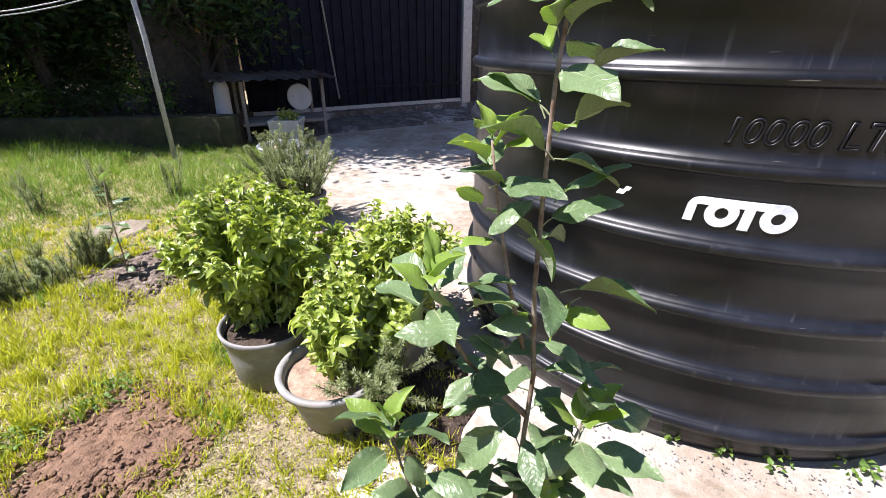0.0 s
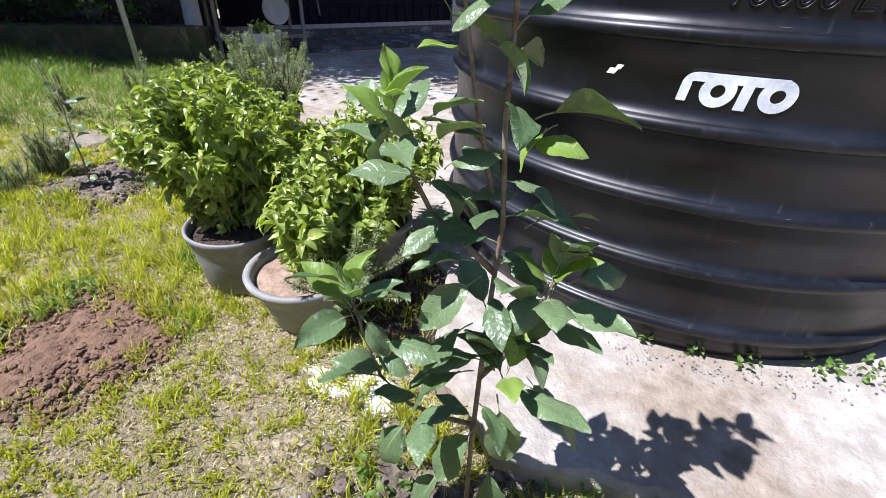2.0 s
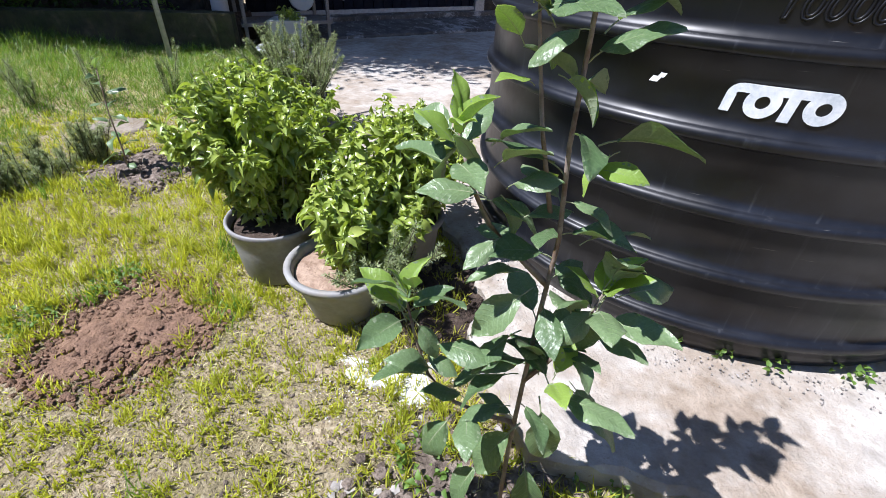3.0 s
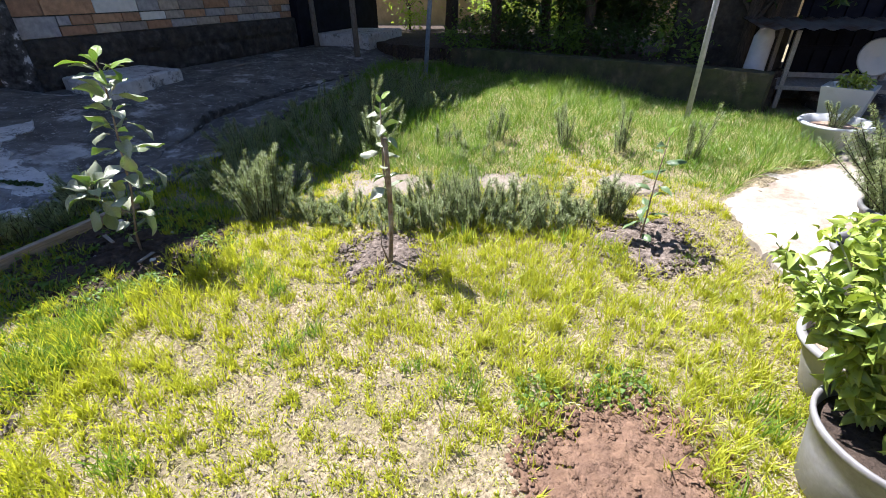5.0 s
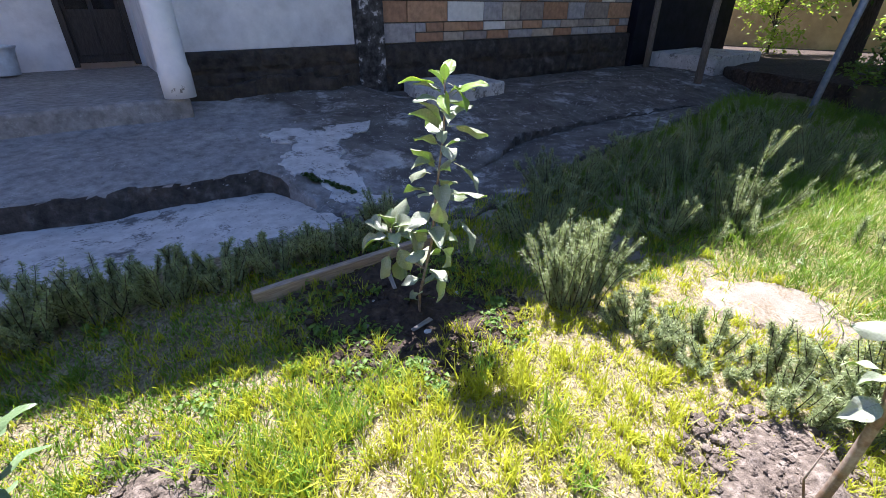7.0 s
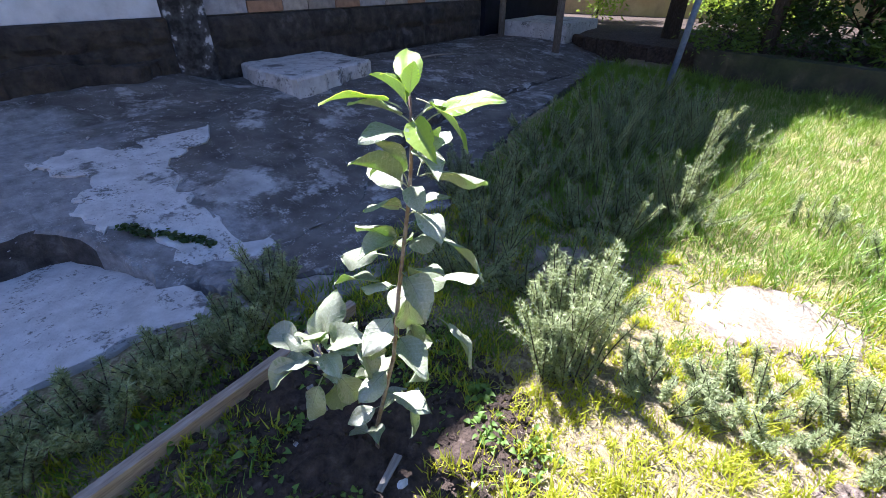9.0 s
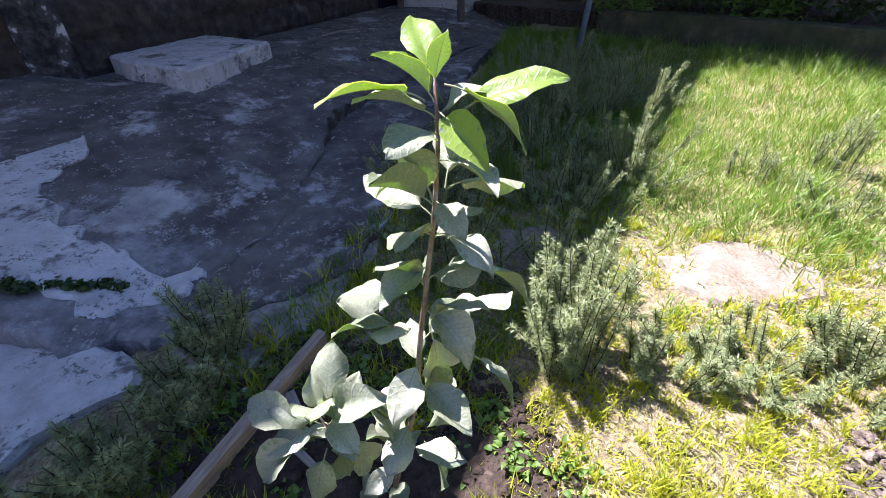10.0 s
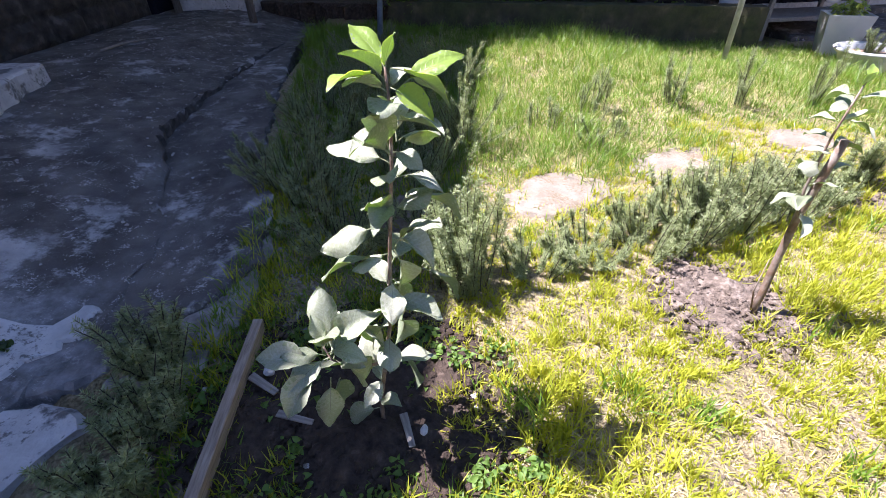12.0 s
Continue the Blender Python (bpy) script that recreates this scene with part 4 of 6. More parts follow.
def soil_bed(x, y, r, material, label, height=0.03, seed=0, clods=60, cr=(0.008, 0.03)):
    """Bare soil: a lumpy low mound with clods lying on it."""
    rs = np.random.RandomState(seed)
    nr, na = 22, 72
    vs, fs = [(x, y, gz(x, y) + height)], []
    for i in range(1, nr + 1):
        k = i / nr
        for j in range(na):
            a = 2 * math.pi * j / na
            rr = r * k * (0.98 + 0.14 * math.sin(3 * a + x * 5) + 0.1 * math.sin(5 * a + y * 7) + 0.22 * noise.noise(Vector((2.5 * math.cos(a), 2.5 * math.sin(a), seed * 3.0))) + 0.12 * noise.noise(Vector((7 * math.cos(a), 7 * math.sin(a), seed * 5.0))))
            px, py = x + rr * math.cos(a), y + rr * math.sin(a)
            lump = noise.noise(Vector((px * 9, py * 9, seed))) * 0.7 + noise.noise(Vector((px * 26, py * 26, seed))) * 0.5 + noise.noise(Vector((px * 70, py * 70, seed))) * 0.3
            vs.append((px, py, gz(px, py) + 0.010 * (1 - k ** 3) + (height + (0.022 + height) * lump) * (1 - k * k) - 0.012 * k ** 6))
    for j in range(na):
        fs.append((0, 1 + j, 1 + (j + 1) % na, 0))
    quads = [(1 + (i - 1) * na + j, 1 + i * na + j, 1 + i * na + (j + 1) % na, 1 + (i - 1) * na + (j + 1) % na) for i in range(1, nr) for j in range(na)]
    bm = bmesh.new()
    bv = [bm.verts.new(p) for p in vs]
    for q in quads:
        bm.faces.new([bv[i] for i in q])
    for f in fs:
        bm.faces.new([bv[i] for i in f[:3]])
    ob = part("soil_bed", bm, material, None, "", True)
    tagged(ob, label, "soil", kind="stuff")
    return clod_heap(x, y, r * 1.12, clods, cr, material, label.split(" ")[0] + " clods and crumbs on bare soil", seed, height)


ICO = bmesh.new()
bmesh.ops.create_icosphere(ICO, subdivisions=1, radius=1.0)
ICO_V = np.array([q.co[:] for q in ICO.verts])
ICO_F = np.array([[q.index for q in f.verts] for f in ICO.faces])
ICO.free()


def clod_heap(x, y, r, n, size, material, label, seed, height=0.0, name="soil_clods"):
    rs = np.random.RandomState(seed + 50)
    a, d = rs.uniform(0, 2 * np.pi, n), r * np.sqrt(rs.uniform(0, 1, n))
    px, py = x + d * np.cos(a), y + d * np.sin(a)
    rad = size[0] + (size[1] - size[0]) * rs.uniform(0, 1, n) ** 3
    shape = ICO_V[None] * rs.uniform(0.55, 1.25, (n, len(ICO_V), 1)) * rad[:, None, None] * np.array([1, 1, 0.7])
    v = shape + np.stack([px, py, zg(px, py) + height * 0.7 * (1 - (d / r) ** 2) + (0.007 if height > 0.01 else 0) * (1 - (d / r) ** 4) + rad * 0.3], -1)[:, None]
    f = ICO_F[None] + (np.arange(n) * len(ICO_V))[:, None, None]
    ob = part(name, np_mesh(name, v.reshape(-1, 3), f.reshape(-1, 3), False), material)
    return tagged(ob, label, "soil", kind="stuff")


soil_bed(-1.16, 1.56, 0.31, M_SOIL, "freshly dug reddish brown soil patch in the lawn", 0.012, 1, 2600, (0.002, 0.016))
soil_bed(-2.60, 1.20, 0.27, M_GREYSOIL, "crumbly grey soil ring round the thin sapling", 0.015, 2, 1300, (0.003, 0.02))
soil_bed(-2.17, 2.50, 0.30, M_GREYSOIL, "crumbly grey soil ring round the small sapling", 0.015, 3, 1300, (0.003, 0.02))
soil_bed(-2.08, -0.50, 0.26, M_GREYSOIL, "crumbly grey soil patch in the lawn", 0.015, 4, 1000, (0.004, 0.026))
soil_bed(-3.15, -0.10, 0.48, M_DARKSOIL, "dark damp planting bed under the sapling", 0.015, 5, 2200, (0.004, 0.022))
soil_bed(0.15, 1.36, 0.30, M_GREYSOIL, "stony grey soil at the foot of the tall sapling", 0.015, 6, 420, (0.006, 0.026))
# dark soil whose colour also takes in the shade of pots and basil
soil_bed(-0.16, 2.06, 0.26, M_DARKSOIL, "dark damp soil behind the pots", 0.02, 7, 700, (0.003, 0.014))
lime = part("lime_spill", slab_mesh([(-0.40, 1.73), (-0.32, 1.78), (-0.22, 1.80), (-0.15, 1.86), (-0.05, 1.87), (-0.01, 1.78), (-0.02, 1.7), (-0.1, 1.64), (-0.17, 1.66), (-0.24, 1.63), (-0.32, 1.68)], lambda x, y: gz(x, y) + 0.006 + 0.005 * math.sin(60 * x) * math.sin(50 * y), 0.05, 0.025, 0.004, 0.035, 21), M_LIME)
tagged(lime, "white lime powder spilled beside the slab", "spill", kind="stuff")
for k, (x, y, r, n) in enumerate([(-0.22, 1.72, 0.24, 900), (-0.05, 1.68, 0.14, 400)]):
    clod_heap(x, y, r, n, (0.0008, 0.0045), M_LIME, "white lime crumbs spilled beside the slab", 90 + k, 0.004, "lime_spill")
for k, (x, y, r, n) in enumerate([(-2.0, 2.85, 0.4, 1500), (-1.6, 0.9, 0.9, 1600), (-0.5, 1.2, 0.7, 1800), (-2.6, 0.4, 0.9, 1200), (-1.7, 2.3, 0.7, 900), (-0.2, 0.6, 0.6, 900)]):
    clod_heap(x, y, r, n, (0.002, 0.009), M_GREYSOIL, "grey soil crumbs between the lawn grass", 95 + k)

# stepping stones
FLAG_SHAPES = [[(-3.72, 1.24), (-3.75, 1.48), (-3.66, 1.70), (-3.43, 1.78), (-3.30, 1.66), (-3.33, 1.42), (-3.42, 1.22), (-3.56, 1.17)],
               [(-3.38, 1.96), (-3.44, 2.12), (-3.34, 2.36), (-3.16, 2.46), (-3.02, 2.30), (-3.04, 2.06), (-3.16, 1.96)],
               [(-2.92, 2.74), (-2.95, 2.92), (-2.84, 3.06), (-2.70, 3.10), (-2.62, 2.94), (-2.70, 2.76)],
               [(-4.16, 0.70), (-4.1, 0.92), (-3.92, 0.98), (-3.80, 0.84), (-3.84, 0.64), (-4.0, 0.58)]]
for k, shape in enumerate(FLAG_SHAPES):
    cx, cy, _ = FLAGS_AT[k]
    st = part("stepping_stone", slab_mesh([(x - cx, y - cy) for x, y in shape], lambda x, y: gz(x + cx, y + cy) - gz(cx, cy) + 0.016, 0.08, 0.04, 0.003, 0.022, 60 + k, 0.09), M_FLAG)
    st.matrix_world = Matrix.Translation((cx, cy, gz(cx, cy)))
    tagged(st, "bleached concrete stepping stone sunk in grass", "stepping stone", "stepping stones across the lawn")

# edging plank by the planting bed
plank = part("edging_plank", boxed((-0.46, -0.016, -0.07), (0.46, 0.016, 0.062), 0.004), M_PLANK)
plank.matrix_world = Matrix.Translation(W(-2.25, -2.44, gz(-3.2, -0.5) + 0.0)) @ Matrix.Rotation(TH, 4, "Z") @ Matrix.Rotation(radians(-6), 4, "X")
tagged(plank, "weathered wooden edging plank beside the bed", "plank")


def rosemary(x, y, z, n, h, spread, seed, label, lean=(0, 0), lo=35, name="rosemary_bush"):
    """A bush of upright shoots set with narrow needles."""
    rs = np.random.RandomState(seed)
    ob = thing(name, (x, y, z), label=label, category="shrub", group="rosemary bushes")
    bm = bmesh.new()
    P, D = [], []

    def shoot(b, d, L, r):
        bend = Vector((rs.normal(0, 0.17), rs.normal(0, 0.17), 0.3))
        pts = [b + d * L * t + bend * L * t * t * 0.6 for t in np.linspace(0, 1, 5)]
        tube(bm, pts, [r, r * 0.85, r * 0.7, r * 0.55, r * 0.35], 4, False)
        for t in rs.uniform(0.06, 1.0, int(L * 1550)):
            ax = (d + bend * 1.2 * t).normalized()
            P.append(b + d * L * t + bend * L * t * t * 0.6)
            D.append((ax.x, ax.y, ax.z))
        return pts

    for k in range(n):
        a, r = rs.uniform(0, 2 * math.pi), math.sqrt(rs.uniform(0, 1))
        e, az = radians(rs.uniform(lo, 86)), a + rs.normal(0, 0.9)
        d = Vector((math.cos(az) * math.cos(e) + lean[0], math.sin(az) * math.cos(e) + lean[1], math.sin(e))).normalized()
        L = h * rs.uniform(0.5, 1.08) * (1.05 - 0.3 * r)
        pts = shoot(Vector((math.cos(a), math.sin(a), 0)) * spread * r, d, L, 0.0032)
        for q in range(rs.randint(1, 4)):
            s0 = pts[rs.randint(1, 4)]
            d2 = (d + Vector((rs.normal(0, 0.4), rs.normal(0, 0.4), rs.uniform(0.1, 0.5)))).normalized()
            shoot(s0, d2, L * rs.uniform(0.2, 0.45), 0.002)
    part("branchwork", bm, M_BARK, ob)["kind"] = "stuff"
    P, D = np.array([q[:] for q in P]), np.array(D)
    out = rs.normal(size=P.shape)
    out -= (out * D).sum(1, keepdims=True) * D
    out /= np.linalg.norm(out, axis=1, keepdims=True)
    D2 = out + D * rs.uniform(0.15, 0.8, (len(P), 1))
    v, f = leaf_cloud(NEEDLE_V, NEEDLE_F, P, D2, across(D2, rs), rs.uniform(0.013, 0.025, len(P)), np.full(len(P), 0.0026))
    part("needles", np_mesh("needles", v, f), M_ROSEMARY, ob)["kind"] = "stuff"
    return ob


BASIL_V, BASIL_F = leaf_template(4, 0.35, 0.35)


def basil(parent, n, h, spread, seed, lean=(0, 0), size=(0.032, 0.064), base_r=0.1):
    """Leafy stems with pairs of cupped leaves."""
    rs = np.random.RandomState(seed)
    bm = bmesh.new()
    P, D, L = [], [], []
    for k in range(n):
        a, r = rs.uniform(0, 2 * math.pi), math.sqrt(rs.uniform(0, 1))
        tip = Vector((math.cos(a) * r * spread + lean[0], math.sin(a) * r * spread + lean[1], h * (1.05 - 0.35 * r * r) * rs.uniform(0.8, 1.08)))
        b = Vector((math.cos(a) * r * base_r, math.sin(a) * r * base_r, 0))
        pts = [b.lerp(tip, t) + Vector((0, 0, 0.12 * h * math.sin(math.pi * t))) for t in (0, 0.33, 0.66, 1)]
        tube(bm, pts, [0.004, 0.0035, 0.003, 0.002], 5, False)
        whorls = int(h / 0.035)
        for i in range(whorls):
            t = 0.12 + 0.88 * (i + rs.uniform(-0.3, 0.3)) / whorls
            p = b.lerp(tip, t) + Vector((0, 0, 0.12 * h * math.sin(math.pi * t)))
            for j in range(5 if t < 0.9 else 7):
                q = rs.uniform(0, 2 * math.pi)
                e = rs.uniform(-0.8, 0.45) if t < 0.9 else rs.uniform(0.1, 1.0)
                P.append((p + Vector((rs.normal(0, 0.012), rs.normal(0, 0.012), rs.normal(0, 0.012))))[:])
                D.append((math.cos(q) * math.cos(e), math.sin(q) * math.cos(e), math.sin(e)))
                L.append(rs.uniform(*size) * (0.65 if t > 0.9 else 1))
    part("stalkwork", bm, M_TWIG, parent)["kind"] = "stuff"
    P, D, L = np.array(P), np.array(D), np.array(L)
    v, f = leaf_cloud(BASIL_V, BASIL_F, P, D, across(D, rs), L, L * rs.uniform(0.4, 0.6, len(L)))
    fo = part("foliage", np_mesh("foliage", v, f, True), M_BASIL, parent, "bright green cupped leaves")
    return tagged(fo, kind="stuff")


def pot(name, x, y, z, r0, r1, h, material, label, soil=M_POTSOIL, rim=0.012, group="", fill=0.85, turn=0.0, tilt=0.0):
    ob = thing(name, (x, y, z), turn, label, "pot", group)
    prof = [(0.0, 0.0), (r0 * 0.96, 0.0), (r0, 0.008), (r0 + (r1 - r0) * 0.6, h * 0.6), (r1 - 0.002, h - 0.03), (r1 + rim, h - 0.024), (r1 + rim + 0.003, h - 0.006), (r1 + rim * 0.6, h), (r1 - 0.004, h - 0.003), (r1 - 0.012, h - 0.03), (r0 + (r1 - r0) * 0.5, h * 0.5)]
    part("pot_body", lathe(bmesh.new(), prof, 40, 0.006), material, ob, "", True)
    bm = bmesh.new()
    rr = r0 + (r1 - r0) * fill - 0.006
    lathe(bm, [(rr, h * fill - 0.004), (rr * 0.75, h * fill + 0.004), (rr * 0.4, h * fill - 0.002), (0.0, h * fill + 0.006)], 20)
    part("pot_soil", bm, soil, ob, "dry crumbly potting soil", True)
    return ob


black_pot = pot("plant_pot", -0.87, 2.09, gz(-0.87, 2.1), 0.155, 0.185, 0.25, M_POTDUSTY, "dusty black plastic pot full of bushy basil", M_DARKSOIL, 0.005, group="herb pots")
basil_a = thing("basil_plant", (-0.92, 2.16, gz(-0.9, 2.1) + 0.2), label="tall bushy bright green basil growing from a pot", category="herb", group="basil plants")
basil(basil_a, 54, 0.56, 0.38, 11, (-0.06, 0.06))
grey_pot = pot("plant_pot", -0.49, 1.95, gz(-0.49, 1.95), 0.125, 0.18, 0.215, M_POTGREY, "dusty pale grey plastic pot with thick rim", M_POTSOIL, 0.016, "herb pots")
basil_b = thing("basil_plant", (-0.44, 2.0, gz(-0.48, 1.95) + 0.17), label="young green basil in a grey pot", category="herb", group="basil plants")
basil(basil_b, 24, 0.38, 0.22, 12, (0.02, 0.05))
back_pot = pot("plant_pot", -0.38, 2.29, gz(-0.38, 2.29) + 0.0, 0.115, 0.145, 0.23, M_POTGREY, "grey plastic pot standing behind the others", M_DARKSOIL, 0.012, "herb pots")
basil_c = thing("basil_plant", (-0.40, 2.30, gz(-0.38, 2.3) + 0.18), label="bushy green basil in the rear pot", category="herb", group="basil plants")
basil(basil_c, 46, 0.45, 0.34, 13, (-0.05, 0.04))
rim_pot = pot("plant_pot", -1.13, 2.40, gz(-1.13, 2.4), 0.12, 0.165, 0.22, M_POTGREY, "pale grey plastic pot with a thick white rim", M_POTSOIL, 0.018, "herb pots")
pot("plant_pot", -1.37, 2.86, slab_top(-1.37, 2.86), 0.14, 0.17, 0.24, M_POTDUSTY, "dusty grey plastic pot with a creased side", M_DARKSOIL, 0.012, "herb pots")
rosemary(-0.33, 1.93, gz(-0.33, 1.93) + 0.18, 20, 0.26, 0.08, 14, "young rosemary growing beside basil in a pot", (0.25, -0.1), 15)
# potted rosemary at the slab's edge
ros_pot = pot("plant_pot", -1.60, 3.40, slab_top(-1.60, 3.40), 0.135, 0.165, 0.22, M_POTBLACK, "black pot holding a rosemary bush", M_DARKSOIL, group="herb pots")
rosemary(-1.61, 3.40, 0.29, 70, 0.50, 0.12, 15, "large potted rosemary with long upright shoots", (-0.1, 0.05), 40)

# rosemary row in the lawn and along the path
ROW = [(-3.38, 0.60, 46, 0.40, 0.11), (-3.24, 0.88, 30, 0.17, 0.13), (-3.14, 1.10, 34, 0.16, 0.15), (-3.0, 1.36, 40, 0.22, 0.15), (-2.90, 1.58, 46, 0.28, 0.15), (-2.80, 1.78, 46, 0.30, 0.15), (-2.70, 1.98, 42, 0.26, 0.15), (-2.60, 2.18, 34, 0.22, 0.13), (-2.54, 2.36, 24, 0.18, 0.11), (-2.47, 2.50, 20, 0.27, 0.06),
       (-3.95, 2.45, 9, 0.30, 0.10), (-3.6, 2.9, 7, 0.32, 0.07), (-3.25, 3.2, 7, 0.34, 0.06), (-2.9, 3.5, 6, 0.34, 0.05), (-3.75, 2.2, 20, 0.18, 0.16), (-4.1, 2.1, 9, 0.26, 0.1)]
for k, (x, y, n, h, sp) in enumerate(ROW):
    rosemary(x, y, gz(x, y) - 0.01, n, h, sp, 100 + k, "grey-green rosemary bush in the lawn" if h > 0.2 else "low spreading grey-green rosemary in the lawn", lo=25 if h < 0.2 else (48 if n > 30 and x > -3.2 else 70))
for k, (s, v, n, h, sp) in enumerate([(-2.56, -2.70, 36, 0.22, 0.07), (-2.36, -2.64, 44, 0.16, 0.08), (-2.16, -2.64, 44, 0.16, 0.08), (-1.95, -2.64, 44, 0.16, 0.08), (-1.72, -2.64, 46, 0.17, 0.09), (-1.5, -2.66, 46, 0.2, 0.1), (-1.28, -2.68, 46, 0.22, 0.12), (-1.02, -2.68, 44, 0.24, 0.12), (-0.76, -2.68, 40, 0.30, 0.10), (-0.5, -2.7, 34, 0.26, 0.12),
                                      (-3.3, -2.25, 34, 0.26, 0.18), (-3.7, -2.4, 30, 0.26, 0.18), (-5.0, -2.2, 34, 0.36, 0.2), (-5.7, -2.35, 34, 0.36, 0.2), (-4.25, -1.62, 16, 0.52, 0.10), (-4.4, -2.4, 30, 0.3, 0.2), (-4.0, -1.9, 30, 0.32, 0.2), (-4.6, -2.05, 34, 0.34, 0.22), (-3.3, -1.85, 26, 0.26, 0.18), (-5.4, -1.6, 30, 0.32, 0.2), (-3.9, -2.55, 44, 0.26, 0.24), (-4.3, -1.75, 40, 0.3, 0.24), (-4.9, -2.55, 44, 0.3, 0.26), (-5.3, -1.95, 44, 0.34, 0.26), (-5.9, -1.75, 40, 0.34, 0.26), (-6.4, -2.3, 40, 0.34, 0.26)]):
    p = W(s, v)
    rosemary(p.x, p.y, gz(p.x, p.y) - 0.01, n, h, sp, 200 + k, "dark green rosemary bush shading the path edge", lo=52 if s > -2.8 else 20)

# ---- apple saplings ----
def apple_leaf_mesh(seed, young=False, dusty=False):
    rs = random.Random(seed)
    nl, nw = 10, 6
    fold, droop, curl = rs.uniform(0.15, 0.8), rs.uniform(0.1, 0.6), rs.uniform(-0.7, 0.35)
    wavy = 0.04
    # dusty: the leaf with glare in its colour, wider and more curled
    if dusty:
        fold, droop, curl, wavy = rs.uniform(0.2, 1.0), rs.uniform(0.2, 0.8), rs.uniform(-0.9, 0.5), 0.055
    bm = bmesh.new()
    layers = []
    for lay in (0, 1):
        rows = []
        for i in range(nl + 1):
            x = i / nl
            w = (0.285 if dusty else 0.25) * math.sin(math.pi * x ** 0.95) ** 0.85 * (1 - 0.35 * x ** 5) if 0 < i < nl else 0.004
            ang = droop * x * 1.6
            cx = (math.sin(ang) / (droop * 1.6)) if droop else x
            cz = -(1 - math.cos(ang)) / (droop * 1.6)
            row = []
            for j in range(nw + 1):
                y = (j / nw * 2 - 1)
                rag = 0.014 * ((i * 7 + j) % 2) if j in (0, nw) and 0 < i < nl else 0
                zz = fold * abs(y) * w + curl * w * y * y + wavy * math.sin(9 * x + 2.6 * y + seed) * y * y
                row.append(bm.verts.new((cx, y * (w + rag), cz + zz - 0.006 * lay)))
            rows.append(row)
        layers.append(rows)
        for i in range(nl):
            for j in range(nw):
                q = (rows[i][j], rows[i + 1][j], rows[i + 1][j + 1], rows[i][j + 1])
                f = bm.faces.new(q[::-1] if lay == 0 else q)
                f.material_index, f.smooth = lay, True
    mid = [Vector((-0.22, 0, -0.05)), Vector((-0.1, 0, -0.015))] + [r[nw // 2].co + Vector((0, 0, 0.001)) for r in rows]
    tube(bm, mid, [0.013, 0.012] + [0.011 - 0.0009 * q for q in range(nl + 1)], 5)
    n0 = 2 * nl * nw
    for k, f in enumerate(bm.faces):
        if k >= n0:
            f.material_index = 2
    me = bpy.data.meshes.new("leaf")
    bm.to_mesh(me)
    bm.free()
    for m in ((M_APPLE_YOUNG, M_APPLE_UNDER, M_TWIG) if young else (M_APPLE_GLARE if dusty else M_APPLE_TOP, M_APPLE_UNDER, M_TWIG)):
        me.materials.append(m)
    return me


LEAVES = [apple_leaf_mesh(300 + k) for k in range(7)]
GLARE_PALE = [apple_leaf_mesh(360 + k, False, True) for k in range(7)]
YOUNG = [apple_leaf_mesh(330 + k, True) for k in range(3)]


def add_leaf(ob, p, az, pitch, length, roll=0.0, young=False, k=0):
    # the word dusty in a label picks the leaves painted pale for glare
    me = YOUNG[k % 3] if young else (GLARE_PALE if "dusty" in ob["label"] or "thin" in ob["label"] else LEAVES)[k % 7]
    lf = part("leaf", me, None, ob)
    lf.matrix_basis = Matrix.Translation(p) @ Matrix.Rotation(radians(az), 4, "Z") @ Matrix.Rotation(radians(-pitch), 4, "Y") @ Matrix.Rotation(radians(roll), 4, "X") @ Matrix.Diagonal((length, length, length, 1)) @ Matrix.Translation((0.22, 0, 0.05))
    return lf


def along(pts, t):
    pts = [Vector(p) for p in pts]
    t = max(0, min(0.9999, t)) * (len(pts) - 1)
    return pts[int(t)].lerp(pts[int(t) + 1], t - int(t))


def sapling(x, y, limbs, leaves, label, seed, auto=(), stake=False):
    """limbs: lines of points with base radius; leaves: (limb, t, azimuth, pitch, length); auto: (limb, from, to, count, length)."""
    rs = random.Random(seed)
    ob = thing("apple_sapling", (x, y, gz(x, y)), label=label, category="sapling", group="apple saplings")
    for i, (pts, r, *cut) in enumerate(limbs):
        n = len(pts)
        part("trunk" if i == 0 else "branch", tube(bmesh.new(), pts, [r * (1 - (cut[0] if cut else 0.62) * k / (n - 1)) for k in range(n)], 9), M_STEM, ob, "", True)
    for k, (i, t, az, pitch, length) in enumerate(leaves):
        add_leaf(ob, along(limbs[i][0], t), az, pitch, length, rs.uniform(-25, 25), t > 0.97, k)
    for i, t0, t1, cnt, length in auto:
        a = rs.uniform(0, 360)
        for k in range(cnt):
            t = t0 + (t1 - t0) * (k + 0.5) / cnt
            a += 137.5 + rs.uniform(-20, 20)
            tip = t > 0.93
            add_leaf(ob, along(limbs[i][0], t), a, rs.uniform(45, 75) if tip else rs.uniform(-15, 40), length * rs.uniform(0.7, 1.15) * (0.75 if tip else 1), rs.uniform(-30, 30), tip, k + seed)
    return ob


